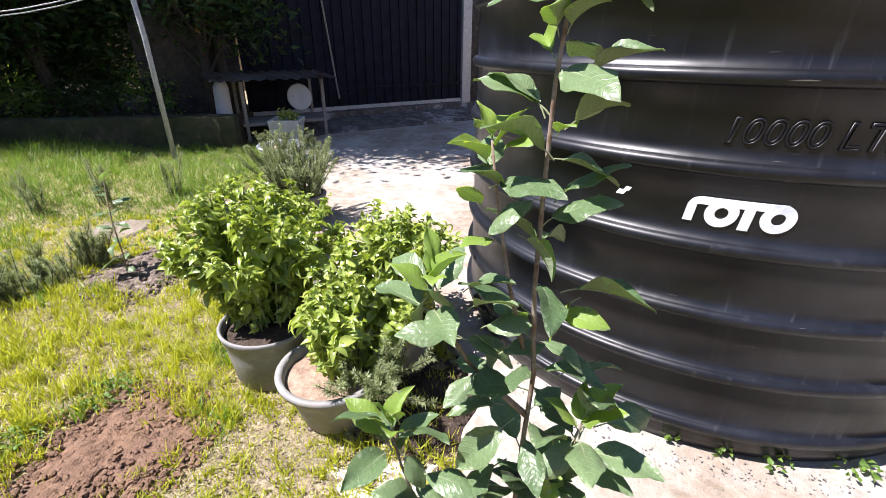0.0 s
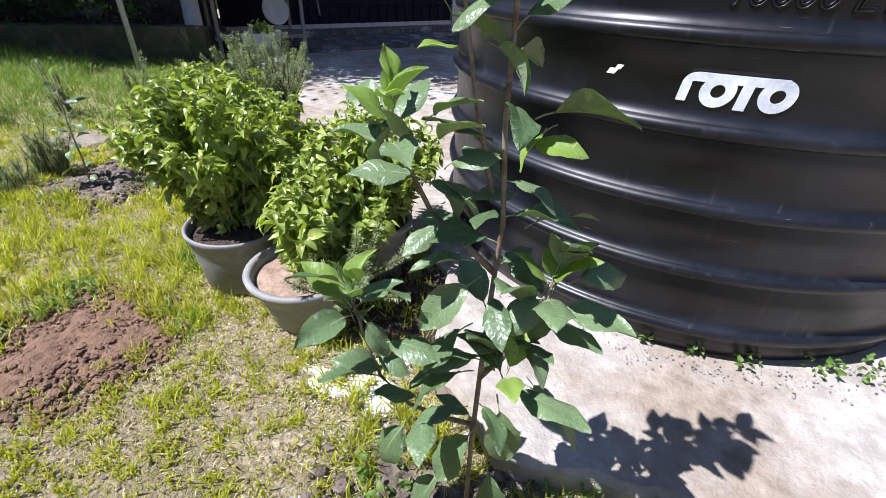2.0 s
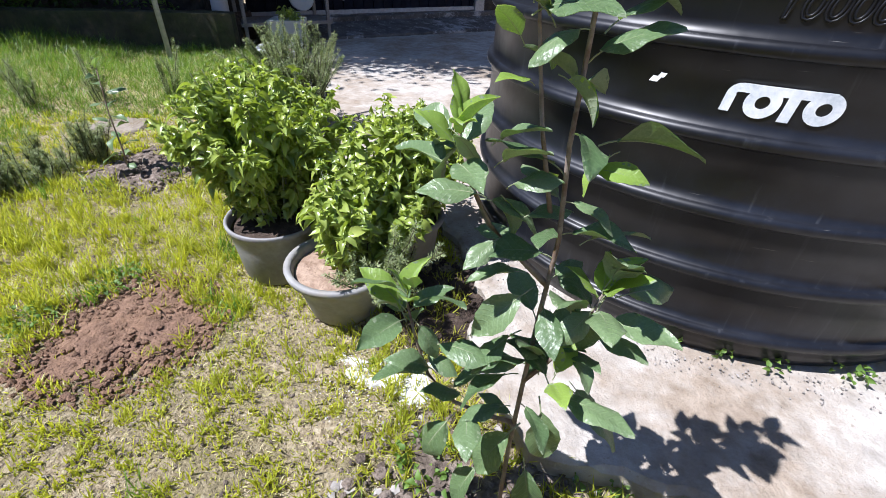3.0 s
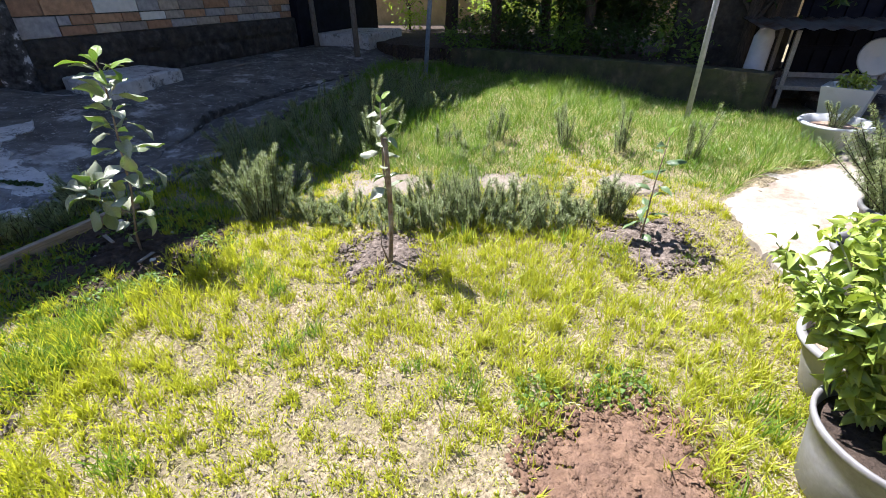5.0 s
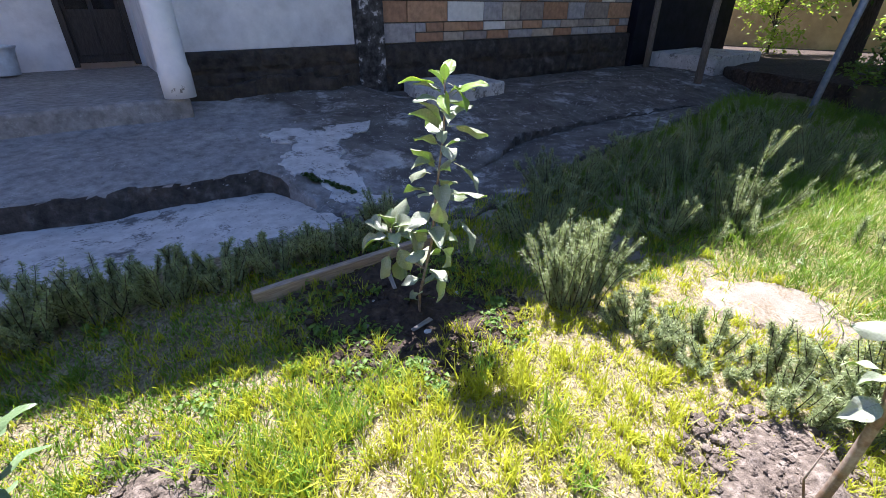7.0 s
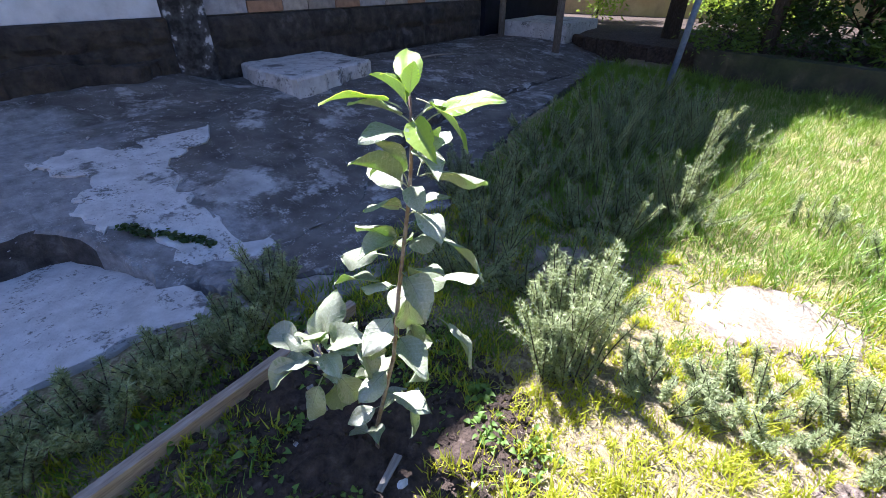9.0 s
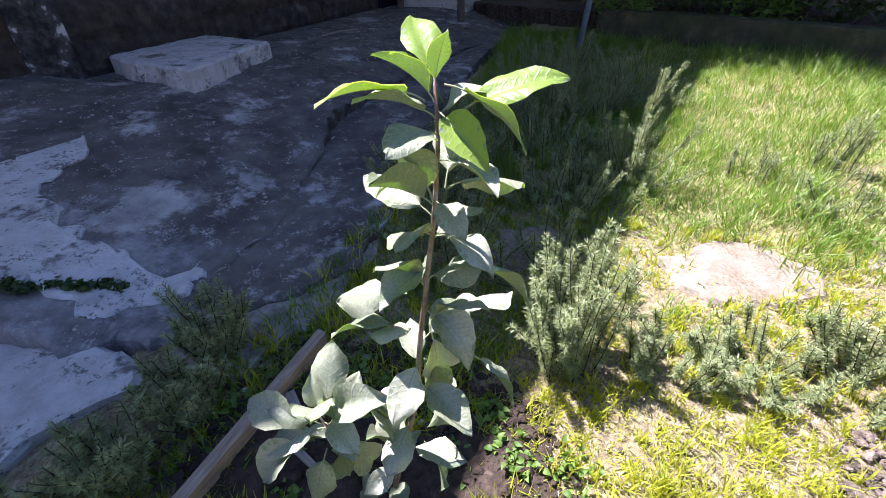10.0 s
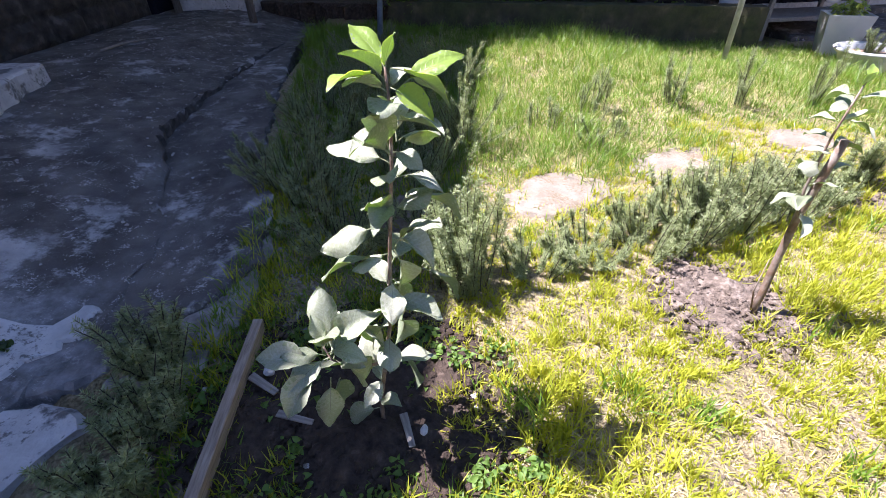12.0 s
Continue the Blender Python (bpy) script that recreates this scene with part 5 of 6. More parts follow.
def rosette(ob, p, n, length, seed, lean=0.0):
    """Upright young leaves at a shoot's tip with wider ones below."""
    rs = random.Random(seed)
    a = rs.uniform(0, 360)
    for k in range(n):
        f = k / (n - 1)
        a += 137.5 + rs.uniform(-15, 15)
        q = Vector(p) - Vector((0, 0, 0.055 * (1 - f)))
        add_leaf(ob, q, a, 12 + 62 * f + rs.uniform(-8, 8), length * (1.15 - 0.45 * f) * rs.uniform(0.85, 1.1), rs.uniform(-25, 25), f > 0.45 and (ob.location.x > -2 or p[2] > 0.9), k + seed)


def leaf_set(ob, rows):
    """Leaves at (x, y, z) from the foot, with azimuth, pitch and reach."""
    base = ob.location.z
    for k, (x, y, z, az, pitch, reach) in enumerate(rows):
        reach = min(reach, 0.107 if ob.location.x < -2 else 0.14)
        add_leaf(ob, (x, y, z - base), az, pitch, reach * 1.08, 34 * math.sin(5.1 * k + 40 * z), reach < 0.068 or (z > 0.92 and ob.location.x < -2), k + int(z * 50))


tall = sapling(0.25, 1.43, [([(0, 0, -0.05), (-0.004, 0.0, 0.29), (-0.001, 0, 0.49), (0.003, 0.0, 0.675), (0.009, 0.0, 0.83), (-0.003, 0, 0.98), (-0.004, 0, 1.14), (-0.003, 0, 1.27), (0.004, 0, 1.36), (0.01, 0, 1.46)], 0.0056),
                     ([(-0.004, 0, 0.36), (-0.06, -0.01, 0.37), (-0.134, -0.018, 0.391), (-0.192, -0.026, 0.464), (-0.22, -0.03, 0.57), (-0.236, -0.032, 0.66)], 0.0055),
                     ([(0.005, 0.0, 0.74), (-0.039, -0.005, 0.78), (-0.1, -0.013, 0.84), (-0.135, -0.018, 0.91), (-0.155, -0.02, 0.985)], 0.006),
                     ([(0.0, 0.0, 0.50), (0.026, 0.003, 0.543), (0.074, 0.01, 0.637), (0.095, 0.013, 0.737)], 0.0055),
                     ([(-0.01, 0.01, 0.86), (-0.043, -0.003, 1.0), (-0.066, -0.005, 1.127), (-0.076, -0.006, 1.2)], 0.004)], [],
        "tall apple sapling with broad green leaves", 7, [(0, 0.9, 1.0, 6, 0.09), (0, 0.14, 0.5, 11, 0.1), (0, 0.5, 0.9, 9, 0.095), (1, 0.25, 0.9, 5, 0.1), (2, 0.3, 1.0, 3, 0.09), (3, 0.3, 1.0, 4, 0.09)])
leaf_set(tall, [(-0.151, -0.020, 0.984, 119, 56, 0.063), (-0.149, -0.020, 0.974, -75, 33, 0.067), (-0.151, -0.020, 0.963, 164, 23, 0.080), (-0.146, -0.020, 0.956, 164, -48, 0.075), (-0.120, -0.016, 0.910, -121, 61, 0.073), (-0.108, -0.014, 0.875, -150, 17, 0.085), (-0.108, -0.014, 0.958, -12, 34, 0.072), (-0.101, -0.014, 0.926, -22, 36, 0.080), (-0.080, -0.011, 0.894, -18, 37, 0.071), (-0.087, -0.012, 0.883, 49, -58, 0.067), (-0.056, -0.007, 0.841, 27, 27, 0.072)])
leaf_set(tall, [(-0.236, -0.032, 0.660, -153, 30, 0.086), (-0.220, -0.029, 0.663, -80, 65, 0.064), (-0.211, -0.028, 0.645, -13, 34, 0.090), (-0.240, -0.032, 0.606, 152, -2, 0.065), (-0.224, -0.030, 0.602, -14, -44, 0.075), (-0.189, -0.025, 0.536, -12, 28, 0.106), (-0.180, -0.024, 0.467, -137, 45, 0.091), (-0.128, -0.017, 0.346, -136, -48, 0.129), (-0.111, -0.015, 0.397, -149, 38, 0.085), (-0.055, -0.007, 0.189, -136, -54, 0.121)])
leaf_set(tall, [(-0.036, -0.005, 0.924, 79, -29, 0.064), (-0.004, -0.000, 0.833, -99, 21, 0.070), (0.008, 0.001, 1.032, 166, 38, 0.084), (0.034, 0.004, 0.974, -11, 16, 0.101), (0.024, 0.003, 0.938, -19, 11, 0.067), (0.063, 0.008, 0.969, -132, -29, 0.062), (0.003, 0.000, 0.885, -11, -5, 0.069), (0.041, 0.005, 0.814, 29, 16, 0.088), (-0.039, -0.005, 0.793, 165, 12, 0.076), (-0.031, -0.004, 0.746, -156, -0, 0.079), (-0.015, -0.002, 0.720, -143, -37, 0.109)])
leaf_set(tall, [(0.095, 0.013, 0.737, -68, 67, 0.108), (0.104, 0.014, 0.739, -47, 65, 0.069), (0.115, 0.015, 0.724, 25, 15, 0.093), (0.083, 0.011, 0.638, -17, 10, 0.087), (0.057, 0.008, 0.659, -111, 62, 0.115), (0.095, 0.013, 0.714, -108, -64, 0.081)])
leaf_set(tall, [(0.016, 0.002, 0.541, -115, 65, 0.105), (0.011, 0.001, 0.532, -150, 32, 0.081), (0.024, 0.003, 0.512, 70, 64, 0.128), (0.074, 0.010, 0.492, -10, -29, 0.128), (0.035, 0.005, 0.450, -51, -65, 0.130), (-0.022, -0.003, 0.619, -150, -41, 0.103), (0.062, 0.008, 0.580, -43, 35, 0.071), (0.032, 0.004, 0.238, -47, -67, 0.134), (-0.017, -0.002, 0.402, -149, -1, 0.086), (0.010, 0.001, 0.354, -138, -47, 0.135), (0.082, 0.011, 0.509, -20, -39, 0.078), (-0.013, -0.002, 0.504, -149, -11, 0.105)])
leaf_set(tall, [(-0.004, -0.000, 1.311, -94, 36, 0.060), (0.005, 0.000, 1.314, -57, 35, 0.057), (-0.004, -0.000, 1.284, 118, 32, 0.064), (0.021, 0.002, 1.259, -18, 35, 0.077), (-0.011, -0.001, 1.219, 155, 45, 0.082), (0.014, 0.001, 1.206, -25, 35, 0.070), (0.005, 0.000, 1.195, -69, 34, 0.054), (0.005, 0.000, 1.167, -149, 35, 0.089), (0.011, 0.001, 1.110, 31, 33, 0.088), (-0.001, -0.000, 1.076, -17, 37, 0.085), (-0.034, -0.003, 1.060, -23, -26, 0.064)])
leaf_set(tall, [(-0.076, -0.006, 1.188, 87, 28, 0.061), (-0.061, -0.005, 1.174, -53, 29, 0.052), (-0.077, -0.006, 1.195, 117, 6, 0.061), (-0.046, -0.004, 1.113, -143, 42, 0.068), (-0.080, -0.006, 1.090, -122, 44, 0.059), (-0.056, -0.005, 1.096, 77, -28, 0.048), (-0.061, -0.005, 1.044, -121, 18, 0.058)])
for k, (tip, n, ln) in enumerate([((-0.236, -0.032, 0.655), 7, 0.1), ((-0.155, -0.02, 0.975), 6, 0.095), ((0.095, 0.013, 0.73), 7, 0.11), ((-0.076, -0.006, 1.19), 5, 0.08), ((0.05, -0.04, 0.58), 5, 0.105), ((0.01, 0.0, 1.44), 6, 0.08)]):
    rosette(tall, tip, n, ln, 31 + k)
dusty = sapling(-3.10, -0.04, [([(0, 0, -0.05), (0.001, 0.007, 0.12), (0.006, 0.065, 0.38), (0.007, 0.083, 0.56), (0.01, 0.114, 0.8), (0.01, 0.121, 0.9), (0.01, 0.119, 0.97)], 0.0066),
                       ([(0.003, 0.04, 0.25), (-0.004, -0.049, 0.29), (-0.008, -0.098, 0.36), (-0.01, -0.11, 0.41)], 0.005)], [],
        "apple sapling in a bed, leaves dusty-pale with sun glare in their colour", 8, [(0, 0.12, 0.7, 20, 0.1), (0, 0.7, 0.92, 4, 0.1), (1, 0.3, 1.0, 7, 0.095)])
leaf_set(dusty, [(0.009, 0.105, 0.955, -77, 19, 0.108), (0.010, 0.120, 0.969, -179, 41, 0.093), (0.011, 0.130, 0.972, 55, -24, 0.101), (0.013, 0.147, 0.935, 67, 25, 0.118), (0.010, 0.121, 0.942, 16, -21, 0.083), (0.010, 0.114, 0.808, -64, 39, 0.181), (0.010, 0.111, 0.817, -58, 61, 0.104), (0.011, 0.129, 0.835, 143, 45, 0.102), (0.011, 0.133, 0.834, 105, -5, 0.159), (0.009, 0.107, 0.762, -43, 31, 0.098), (0.010, 0.117, 0.760, 29, 9, 0.089)])
leaf_set(dusty, [(0.008, 0.094, 0.670, -61, 52, 0.110), (0.009, 0.099, 0.682, 43, 39, 0.089), (0.006, 0.066, 0.662, -120, -12, 0.115), (0.006, 0.064, 0.582, -119, -1, 0.115), (0.013, 0.154, 0.710, 66, -27, 0.131), (0.009, 0.102, 0.596, 53, 50, 0.099), (0.012, 0.137, 0.588, 109, 6, 0.137), (0.008, 0.099, 0.587, 18, -73, 0.217), (0.014, 0.168, 0.499, 56, -40, 0.107), (0.007, 0.087, 0.508, 122, -63, 0.224), (0.007, 0.077, 0.264, 41, -62, 0.259), (0.008, 0.092, 0.372, 127, -56, 0.188)])
leaf_set(dusty, [(-0.010, -0.115, 0.401, 6, 72, 0.194), (-0.009, -0.099, 0.412, 146, 64, 0.133), (-0.007, -0.085, 0.409, 53, 46, 0.145), (-0.012, -0.142, 0.381, -123, 33, 0.131), (-0.011, -0.133, 0.367, -74, -14, 0.120), (-0.007, -0.087, 0.350, 58, -45, 0.223), (-0.009, -0.111, 0.315, -51, -61, 0.159), (-0.008, -0.089, 0.293, 176, -69, 0.163), (0.001, 0.007, 0.326, 15, 70, 0.154), (0.001, 0.015, 0.230, -179, 70, 0.100), (-0.003, -0.030, 0.445, 53, -53, 0.102)])
for k, (tip, n, ln) in enumerate([((0.01, 0.119, 0.96), 4, 0.095), ((-0.01, -0.11, 0.42), 4, 0.085)]):
    rosette(dusty, tip, n, ln, 61 + k)
sapling(-2.517, 1.188, [([(0, 0, -0.05), (0.002, 0.012, 0.1), (-0.004, 0.024, 0.22), (-0.008, 0.03, 0.4), (0.004, 0.026, 0.56), (0.012, 0.022, 0.66)], 0.0125, 0.1), ([(0, 0, 0.0), (-0.02, -0.03, 0.12), (-0.02, -0.02, 0.25)], 0.004),
                        ([(-0.004, 0.03, 0.36), (-0.022, 0.012, 0.5), (-0.02, 0.016, 0.66), (-0.006, 0.02, 0.82)], 0.0055)], [],
        "thin bare-stemmed apple sapling with few leaves", 9, [(2, 0.1, 0.7, 8, 0.085), (2, 0.7, 1.0, 9, 0.085), (0, 0.55, 0.95, 4, 0.075)])
sapling(-2.2, 2.48, [([(0, 0, -0.05), (0.0, 0.01, 0.15), (0.015, 0.0, 0.35), (0.02, 0.02, 0.58)], 0.0055)], [],
        "small young apple sapling with narrow leaves", 10, [(0, 0.15, 1.0, 15, 0.1)])
sapling(-1.98, -0.68, [([(0, 0, -0.05), (0.02, 0.0, 0.2), (0.02, 0.03, 0.4), (0.03, 0.03, 0.6)], 0.007)], [],
        "leafy apple sapling at the lawn's edge", 11, [(0, 0.2, 1.0, 18, 0.11)])


# ---- trees and shrubs behind ----
TREE_V = np.array([(0, 0, 0), (0.45, -0.5, 0.08), (0.5, 0, 0), (0.45, 0.5, 0.08), (1, 0, -0.15)])
TREE_F = np.array([(0, 1, 2), (0, 2, 3), (1, 4, 2), (2, 4, 3)])


def tree(x, y, z, h, crown, n, leaf_len, material, label, seed, trunk=0.06, name="tree", low=0.35, accent=None, lean=(0, 0), category="tree"):
    """Tapered trunk, limbs and a crown of clumped leaves."""
    rs = np.random.RandomState(seed)
    ob = thing(name, (x, y, z), label=label, category=category)
    bm = bmesh.new()
    top = Vector((lean[0], lean[1], h * 0.85))
    line = [top * t + Vector((rs.normal(0, 0.05), rs.normal(0, 0.05), 0)) * (t * h * 0.4) for t in np.linspace(0, 1, 6)]
    line[0] = Vector((0, 0, -0.15))
    tube(bm, line, [trunk * (1 - 0.7 * k / 5) for k in range(6)], 9)
    clumps = []
    for k in range(14 + n // 500):
        t = rs.uniform(low, 1.0)
        a = rs.uniform(0, 2 * math.pi)
        r = crown * rs.uniform(0.35, 1.0) * math.sqrt(max(0.15, 1 - (2 * (t - low) / (1 - low) - 0.9) ** 2 * 0.8))
        p = Vector((math.cos(a) * r + lean[0] * t, math.sin(a) * r + lean[1] * t, h * (t + 0.08)))
        b = top * max(0.2, t - 0.15)
        tube(bm, [b, b.lerp(p, 0.5) + Vector((0, 0, 0.06 * h)), p], [trunk * 0.35, trunk * 0.2, trunk * 0.08], 5, False)
        clumps.append(p)
    part("trunk", bm, M_BARK, ob, "", True)
    C = np.array([q[:] for q in clumps])

    def crown_mesh(cnt, mat, nm, pick, spread):
        P = C[pick[rs.randint(0, len(pick), cnt)]] + rs.normal(0, spread, (cnt, 3)) * np.array([1, 1, 0.75])
        D = unit(rs, cnt, -50, 35)
        L = rs.uniform(0.6, 1.2, cnt) * leaf_len
        v, f = leaf_cloud(TREE_V, TREE_F, P, D, across(D, rs), L, L * 0.42)
        return part(nm, np_mesh(nm, v, f), mat, ob)

    crown_mesh(n, material, "crown", np.arange(len(C)), crown * 0.24)
    if accent:
        crown_mesh(n // 14, accent, "new_growth", rs.choice(len(C), 3, False), crown * 0.14)
    return ob


def T(s, v, z, *a, **k):
    p = W(s, v)
    return tree(p.x, p.y, z, *a, **k)


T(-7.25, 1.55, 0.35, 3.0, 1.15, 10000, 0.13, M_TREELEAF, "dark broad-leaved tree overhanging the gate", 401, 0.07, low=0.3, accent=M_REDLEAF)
# added tree: its crown stays out of view and only casts shade
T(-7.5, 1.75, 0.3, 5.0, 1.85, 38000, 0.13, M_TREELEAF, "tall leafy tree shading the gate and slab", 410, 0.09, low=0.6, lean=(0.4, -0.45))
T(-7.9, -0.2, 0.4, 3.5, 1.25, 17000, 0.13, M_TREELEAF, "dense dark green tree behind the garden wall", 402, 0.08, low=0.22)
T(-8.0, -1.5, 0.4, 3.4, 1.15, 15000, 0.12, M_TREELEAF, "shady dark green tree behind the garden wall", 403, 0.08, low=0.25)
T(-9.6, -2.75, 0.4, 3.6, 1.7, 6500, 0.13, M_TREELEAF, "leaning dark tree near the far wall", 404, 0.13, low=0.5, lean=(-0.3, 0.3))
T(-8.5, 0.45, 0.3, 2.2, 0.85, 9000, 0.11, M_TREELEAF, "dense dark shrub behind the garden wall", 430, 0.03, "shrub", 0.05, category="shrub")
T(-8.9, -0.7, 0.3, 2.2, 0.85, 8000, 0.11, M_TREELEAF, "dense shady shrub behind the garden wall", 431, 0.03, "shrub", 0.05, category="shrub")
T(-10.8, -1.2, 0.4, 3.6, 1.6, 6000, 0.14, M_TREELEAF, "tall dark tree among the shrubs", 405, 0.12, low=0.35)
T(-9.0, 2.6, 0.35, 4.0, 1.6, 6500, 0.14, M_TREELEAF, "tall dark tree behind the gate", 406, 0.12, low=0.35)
T(-12.0, -4.6, 0.3, 1.7, 0.75, 3500, 0.10, M_BRIGHTLEAF, "sunlit yellow-green shrub near the ochre wall", 407, 0.03, "shrub", 0.1, category="shrub")
T(-13.0, -2.6, 0.3, 0.9, 0.6, 1800, 0.09, M_BRIGHTLEAF, "low sunlit shrub by the ochre wall", 408, 0.02, "shrub", 0.05, category="shrub")
T(-12.8, -1.2, 0.3, 0.8, 0.6, 1600, 0.09, M_BRIGHTLEAF, "low bright shrub under the trees", 409, 0.02, "shrub", 0.05, category="shrub")
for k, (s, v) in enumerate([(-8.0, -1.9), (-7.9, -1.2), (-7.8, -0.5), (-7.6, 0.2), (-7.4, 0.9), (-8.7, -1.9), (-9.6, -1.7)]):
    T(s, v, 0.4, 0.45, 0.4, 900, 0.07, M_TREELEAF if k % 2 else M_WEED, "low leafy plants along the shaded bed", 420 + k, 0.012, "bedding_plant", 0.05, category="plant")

# ---- poles, table, planters ----
pole = part("washing_pole", tube(bmesh.new(), [(0, 0, -0.1), (0.0, 0.0, 1.2), (-0.06, -0.06, 3.0)], 0.024, 12), M_PIPE, None, "", True)
pole.matrix_world = Matrix.Translation((-3.76, 4.334, gz(-3.76, 4.334)))
tagged(pole, "grey galvanised steel washing-line pole in grass", "pole")
bp = W(-6.98, -2.22)
pole2 = part("washing_pole", tube(bmesh.new(), [(0, 0, -0.1), (0.03, 0.12, 1.2), (0.08, 0.3, 3.0)], 0.03, 12), M_BLUEPIPE, None, "", True)
pole2.matrix_world = Matrix.Translation((bp.x, bp.y, gz(bp.x, bp.y)))
tagged(pole2, "faded blue steel pole leaning in grass", "pole")
for k, (dz, sag) in enumerate(((0.0, 0.26), (0.04, 0.27), (0.11, 0.22))):
    a, b = Vector((-3.80, 4.29, 1.74 + dz)), Vector((-6.82, 2.96, 1.72 + dz))
    c = part("washing_line", tube(bmesh.new(), [a.lerp(b, t) - Vector((0, 0, 4 * sag * t * (1 - t))) for t in np.linspace(0, 1, 12)], 0.006, 5), M_CABLE, None, "", True)
    tagged(c, "grey washing line strung between poles", "cable", "washing lines")

tb = thing("workbench", label="rickety wooden bench with old tin roof", category="table")
tb.matrix_world = YARD @ Matrix.Translation((-6.75, 2.2, 0.2))
part("tabletop", boxed((-0.3, -0.45, 0.13), (0.3, 0.65, 0.17), 0.006), M_WOODGREY, tb)
for sx, sy in ((-0.28, -0.4), (0.28, -0.4), (-0.28, 0.6), (0.28, 0.6)):
    part("leg", boxed((sx - 0.02, sy - 0.02, -0.05), (sx + 0.02, sy + 0.02, 0.66), 0.004), M_WOODGREY, tb)
bm = bmesh.new()
N = 40
for i in range(N + 1):
    y = -0.75 + 1.5 * i / N
    z = 0.70 + 0.012 * math.sin(i * 1.6)
    bm.verts.new((-0.5, y, z + 0.03))
    bm.verts.new((0.45, y, z - 0.02))
bm.verts.ensure_lookup_table()
for i in range(N):
    bm.faces.new((bm.verts[2 * i], bm.verts[2 * i + 1], bm.verts[2 * i + 3], bm.verts[2 * i + 2]))
bmesh.ops.solidify(bm, geom=bm.faces[:], thickness=0.004)
part("tin_sheet", bm, M_TIN, tb, "corrugated rusty tin sheet")
dish = part("round_dish", lathe(bmesh.new(), [(0.0, 0.0), (0.12, 0.015), (0.16, 0.04), (0.165, 0.045), (0.15, 0.05), (0.0, 0.02)], 30, 0.03), M_CERAMIC, None, "", True)
dish.matrix_world = YARD @ Matrix.Translation((-6.62, 2.52, 0.63)) @ Matrix.Rotation(radians(82), 4, "Y")
tagged(dish, "whitish round dish propped on the bench", "dish")
stone_post = part("stone_post", tube(bmesh.new(), [(0, 0, -0.1), (0, 0, 0.3), (0.01, 0, 0.55), (0.02, 0, 0.62)], [0.085, 0.08, 0.075, 0.05], 12), M_PLASTER, None, "", True)
stone_post.scale = (1.25, 1.25, 1.15)
sp = W(-6.9, 1.62)
stone_post.location = (sp.x, sp.y, 0.14)
tagged(stone_post, "pale weathered stone post at the wall's end", "post")


def basin(x, y, z, turn):
    ob = thing("planter", (x, y, z), turn, "old white ceramic planter with a small plant", "planter")
    prof = [(0.0, 0.0), (0.10, 0.0), (0.14, 0.03), (0.17, 0.1), (0.19, 0.2), (0.225, 0.235), (0.235, 0.25), (0.225, 0.262), (0.2, 0.258), (0.175, 0.2), (0.16, 0.15)]
    body = part("planter_body", lathe(bmesh.new(), prof, 40), M_CERAMIC, ob, "", True)
    body.scale = (1.0, 1.15, 1.0)
    s = part("planter_soil", lathe(bmesh.new(), [(0.18, 0.205), (0.1, 0.215), (0.0, 0.21)], 24), M_POTSOIL, ob, "dry soil", True)
    s.scale = (1.0, 1.15, 1.0)
    return ob


pl = basin(-2.84, 4.86, 0.06, 0.6)
pl.scale = (1.08, 1.08, 0.95)
rosemary(-2.84, 4.86, 0.25, 10, 0.2, 0.04, 500, "small rosemary shoot in the white planter")
tub = thing("planter", (-3.17, 5.45, 0.1), 0.4, "square pale planter box with a leafy plant", "planter")
bm = bmesh.new()
for r, z in ((0.11, 0.0), (0.16, 0.34), (0.135, 0.34), (0.11, 0.26)):
    bm.verts.ensure_lookup_table()
    for a in range(4):
        bm.verts.new((r * (1 if a in (0, 3) else -1), r * (1 if a < 2 else -1), z))
bm.verts.ensure_lookup_table()
for L0 in range(3):
    for a in range(4):
        bm.faces.new([bm.verts[L0 * 4 + a], bm.verts[L0 * 4 + (a + 1) % 4], bm.verts[L0 * 4 + 4 + (a + 1) % 4], bm.verts[L0 * 4 + 4 + a]])
bm.faces.new([bm.verts[a] for a in (12, 13, 14, 15)])
bmesh.ops.recalc_face_normals(bm, faces=bm.faces[:])
part("planter_body", bm, M_CERAMIC, tub)
tub.scale = (1.12, 1.12, 1.1)
plant = thing("basil_plant", (-3.17, 5.45, 0.4), label="small leafy plant in a square planter", category="herb")
basil(plant, 8, 0.2, 0.1, 501)

bucket = pot("bucket", *W(-0.75, -7.3, 0.6), 0.12, 0.15, 0.28, M_BUCKET, "pale blue plastic bucket on the porch")

# ---- pebbles, weeds, litter ----
def lump(name, x, y, size, seed, material, label, category):
    """A broken stone: an icosphere knocked out of round."""
    rs = random.Random(seed)
    bm = bmesh.new()
    bmesh.ops.create_icosphere(bm, subdivisions=2, radius=1.0)
    for q in bm.verts:
        k = 1 + 0.35 * noise.noise(q.co * 1.3 + Vector((seed, 0, 0))) + rs.uniform(-0.05, 0.05)
        q.co = Vector((q.co.x * size * k, q.co.y * size * 0.75 * k, q.co.z * size * 0.6 * k))
    ob = part(name, bm, material)
    ob.matrix_world = Matrix.Translation((x, y, gz(x, y) + 0.02 + size * 0.3)) @ Matrix.Rotation(rs.uniform(0, 6), 4, "Z")
    return tagged(ob, label, category, "stones in the planting bed")


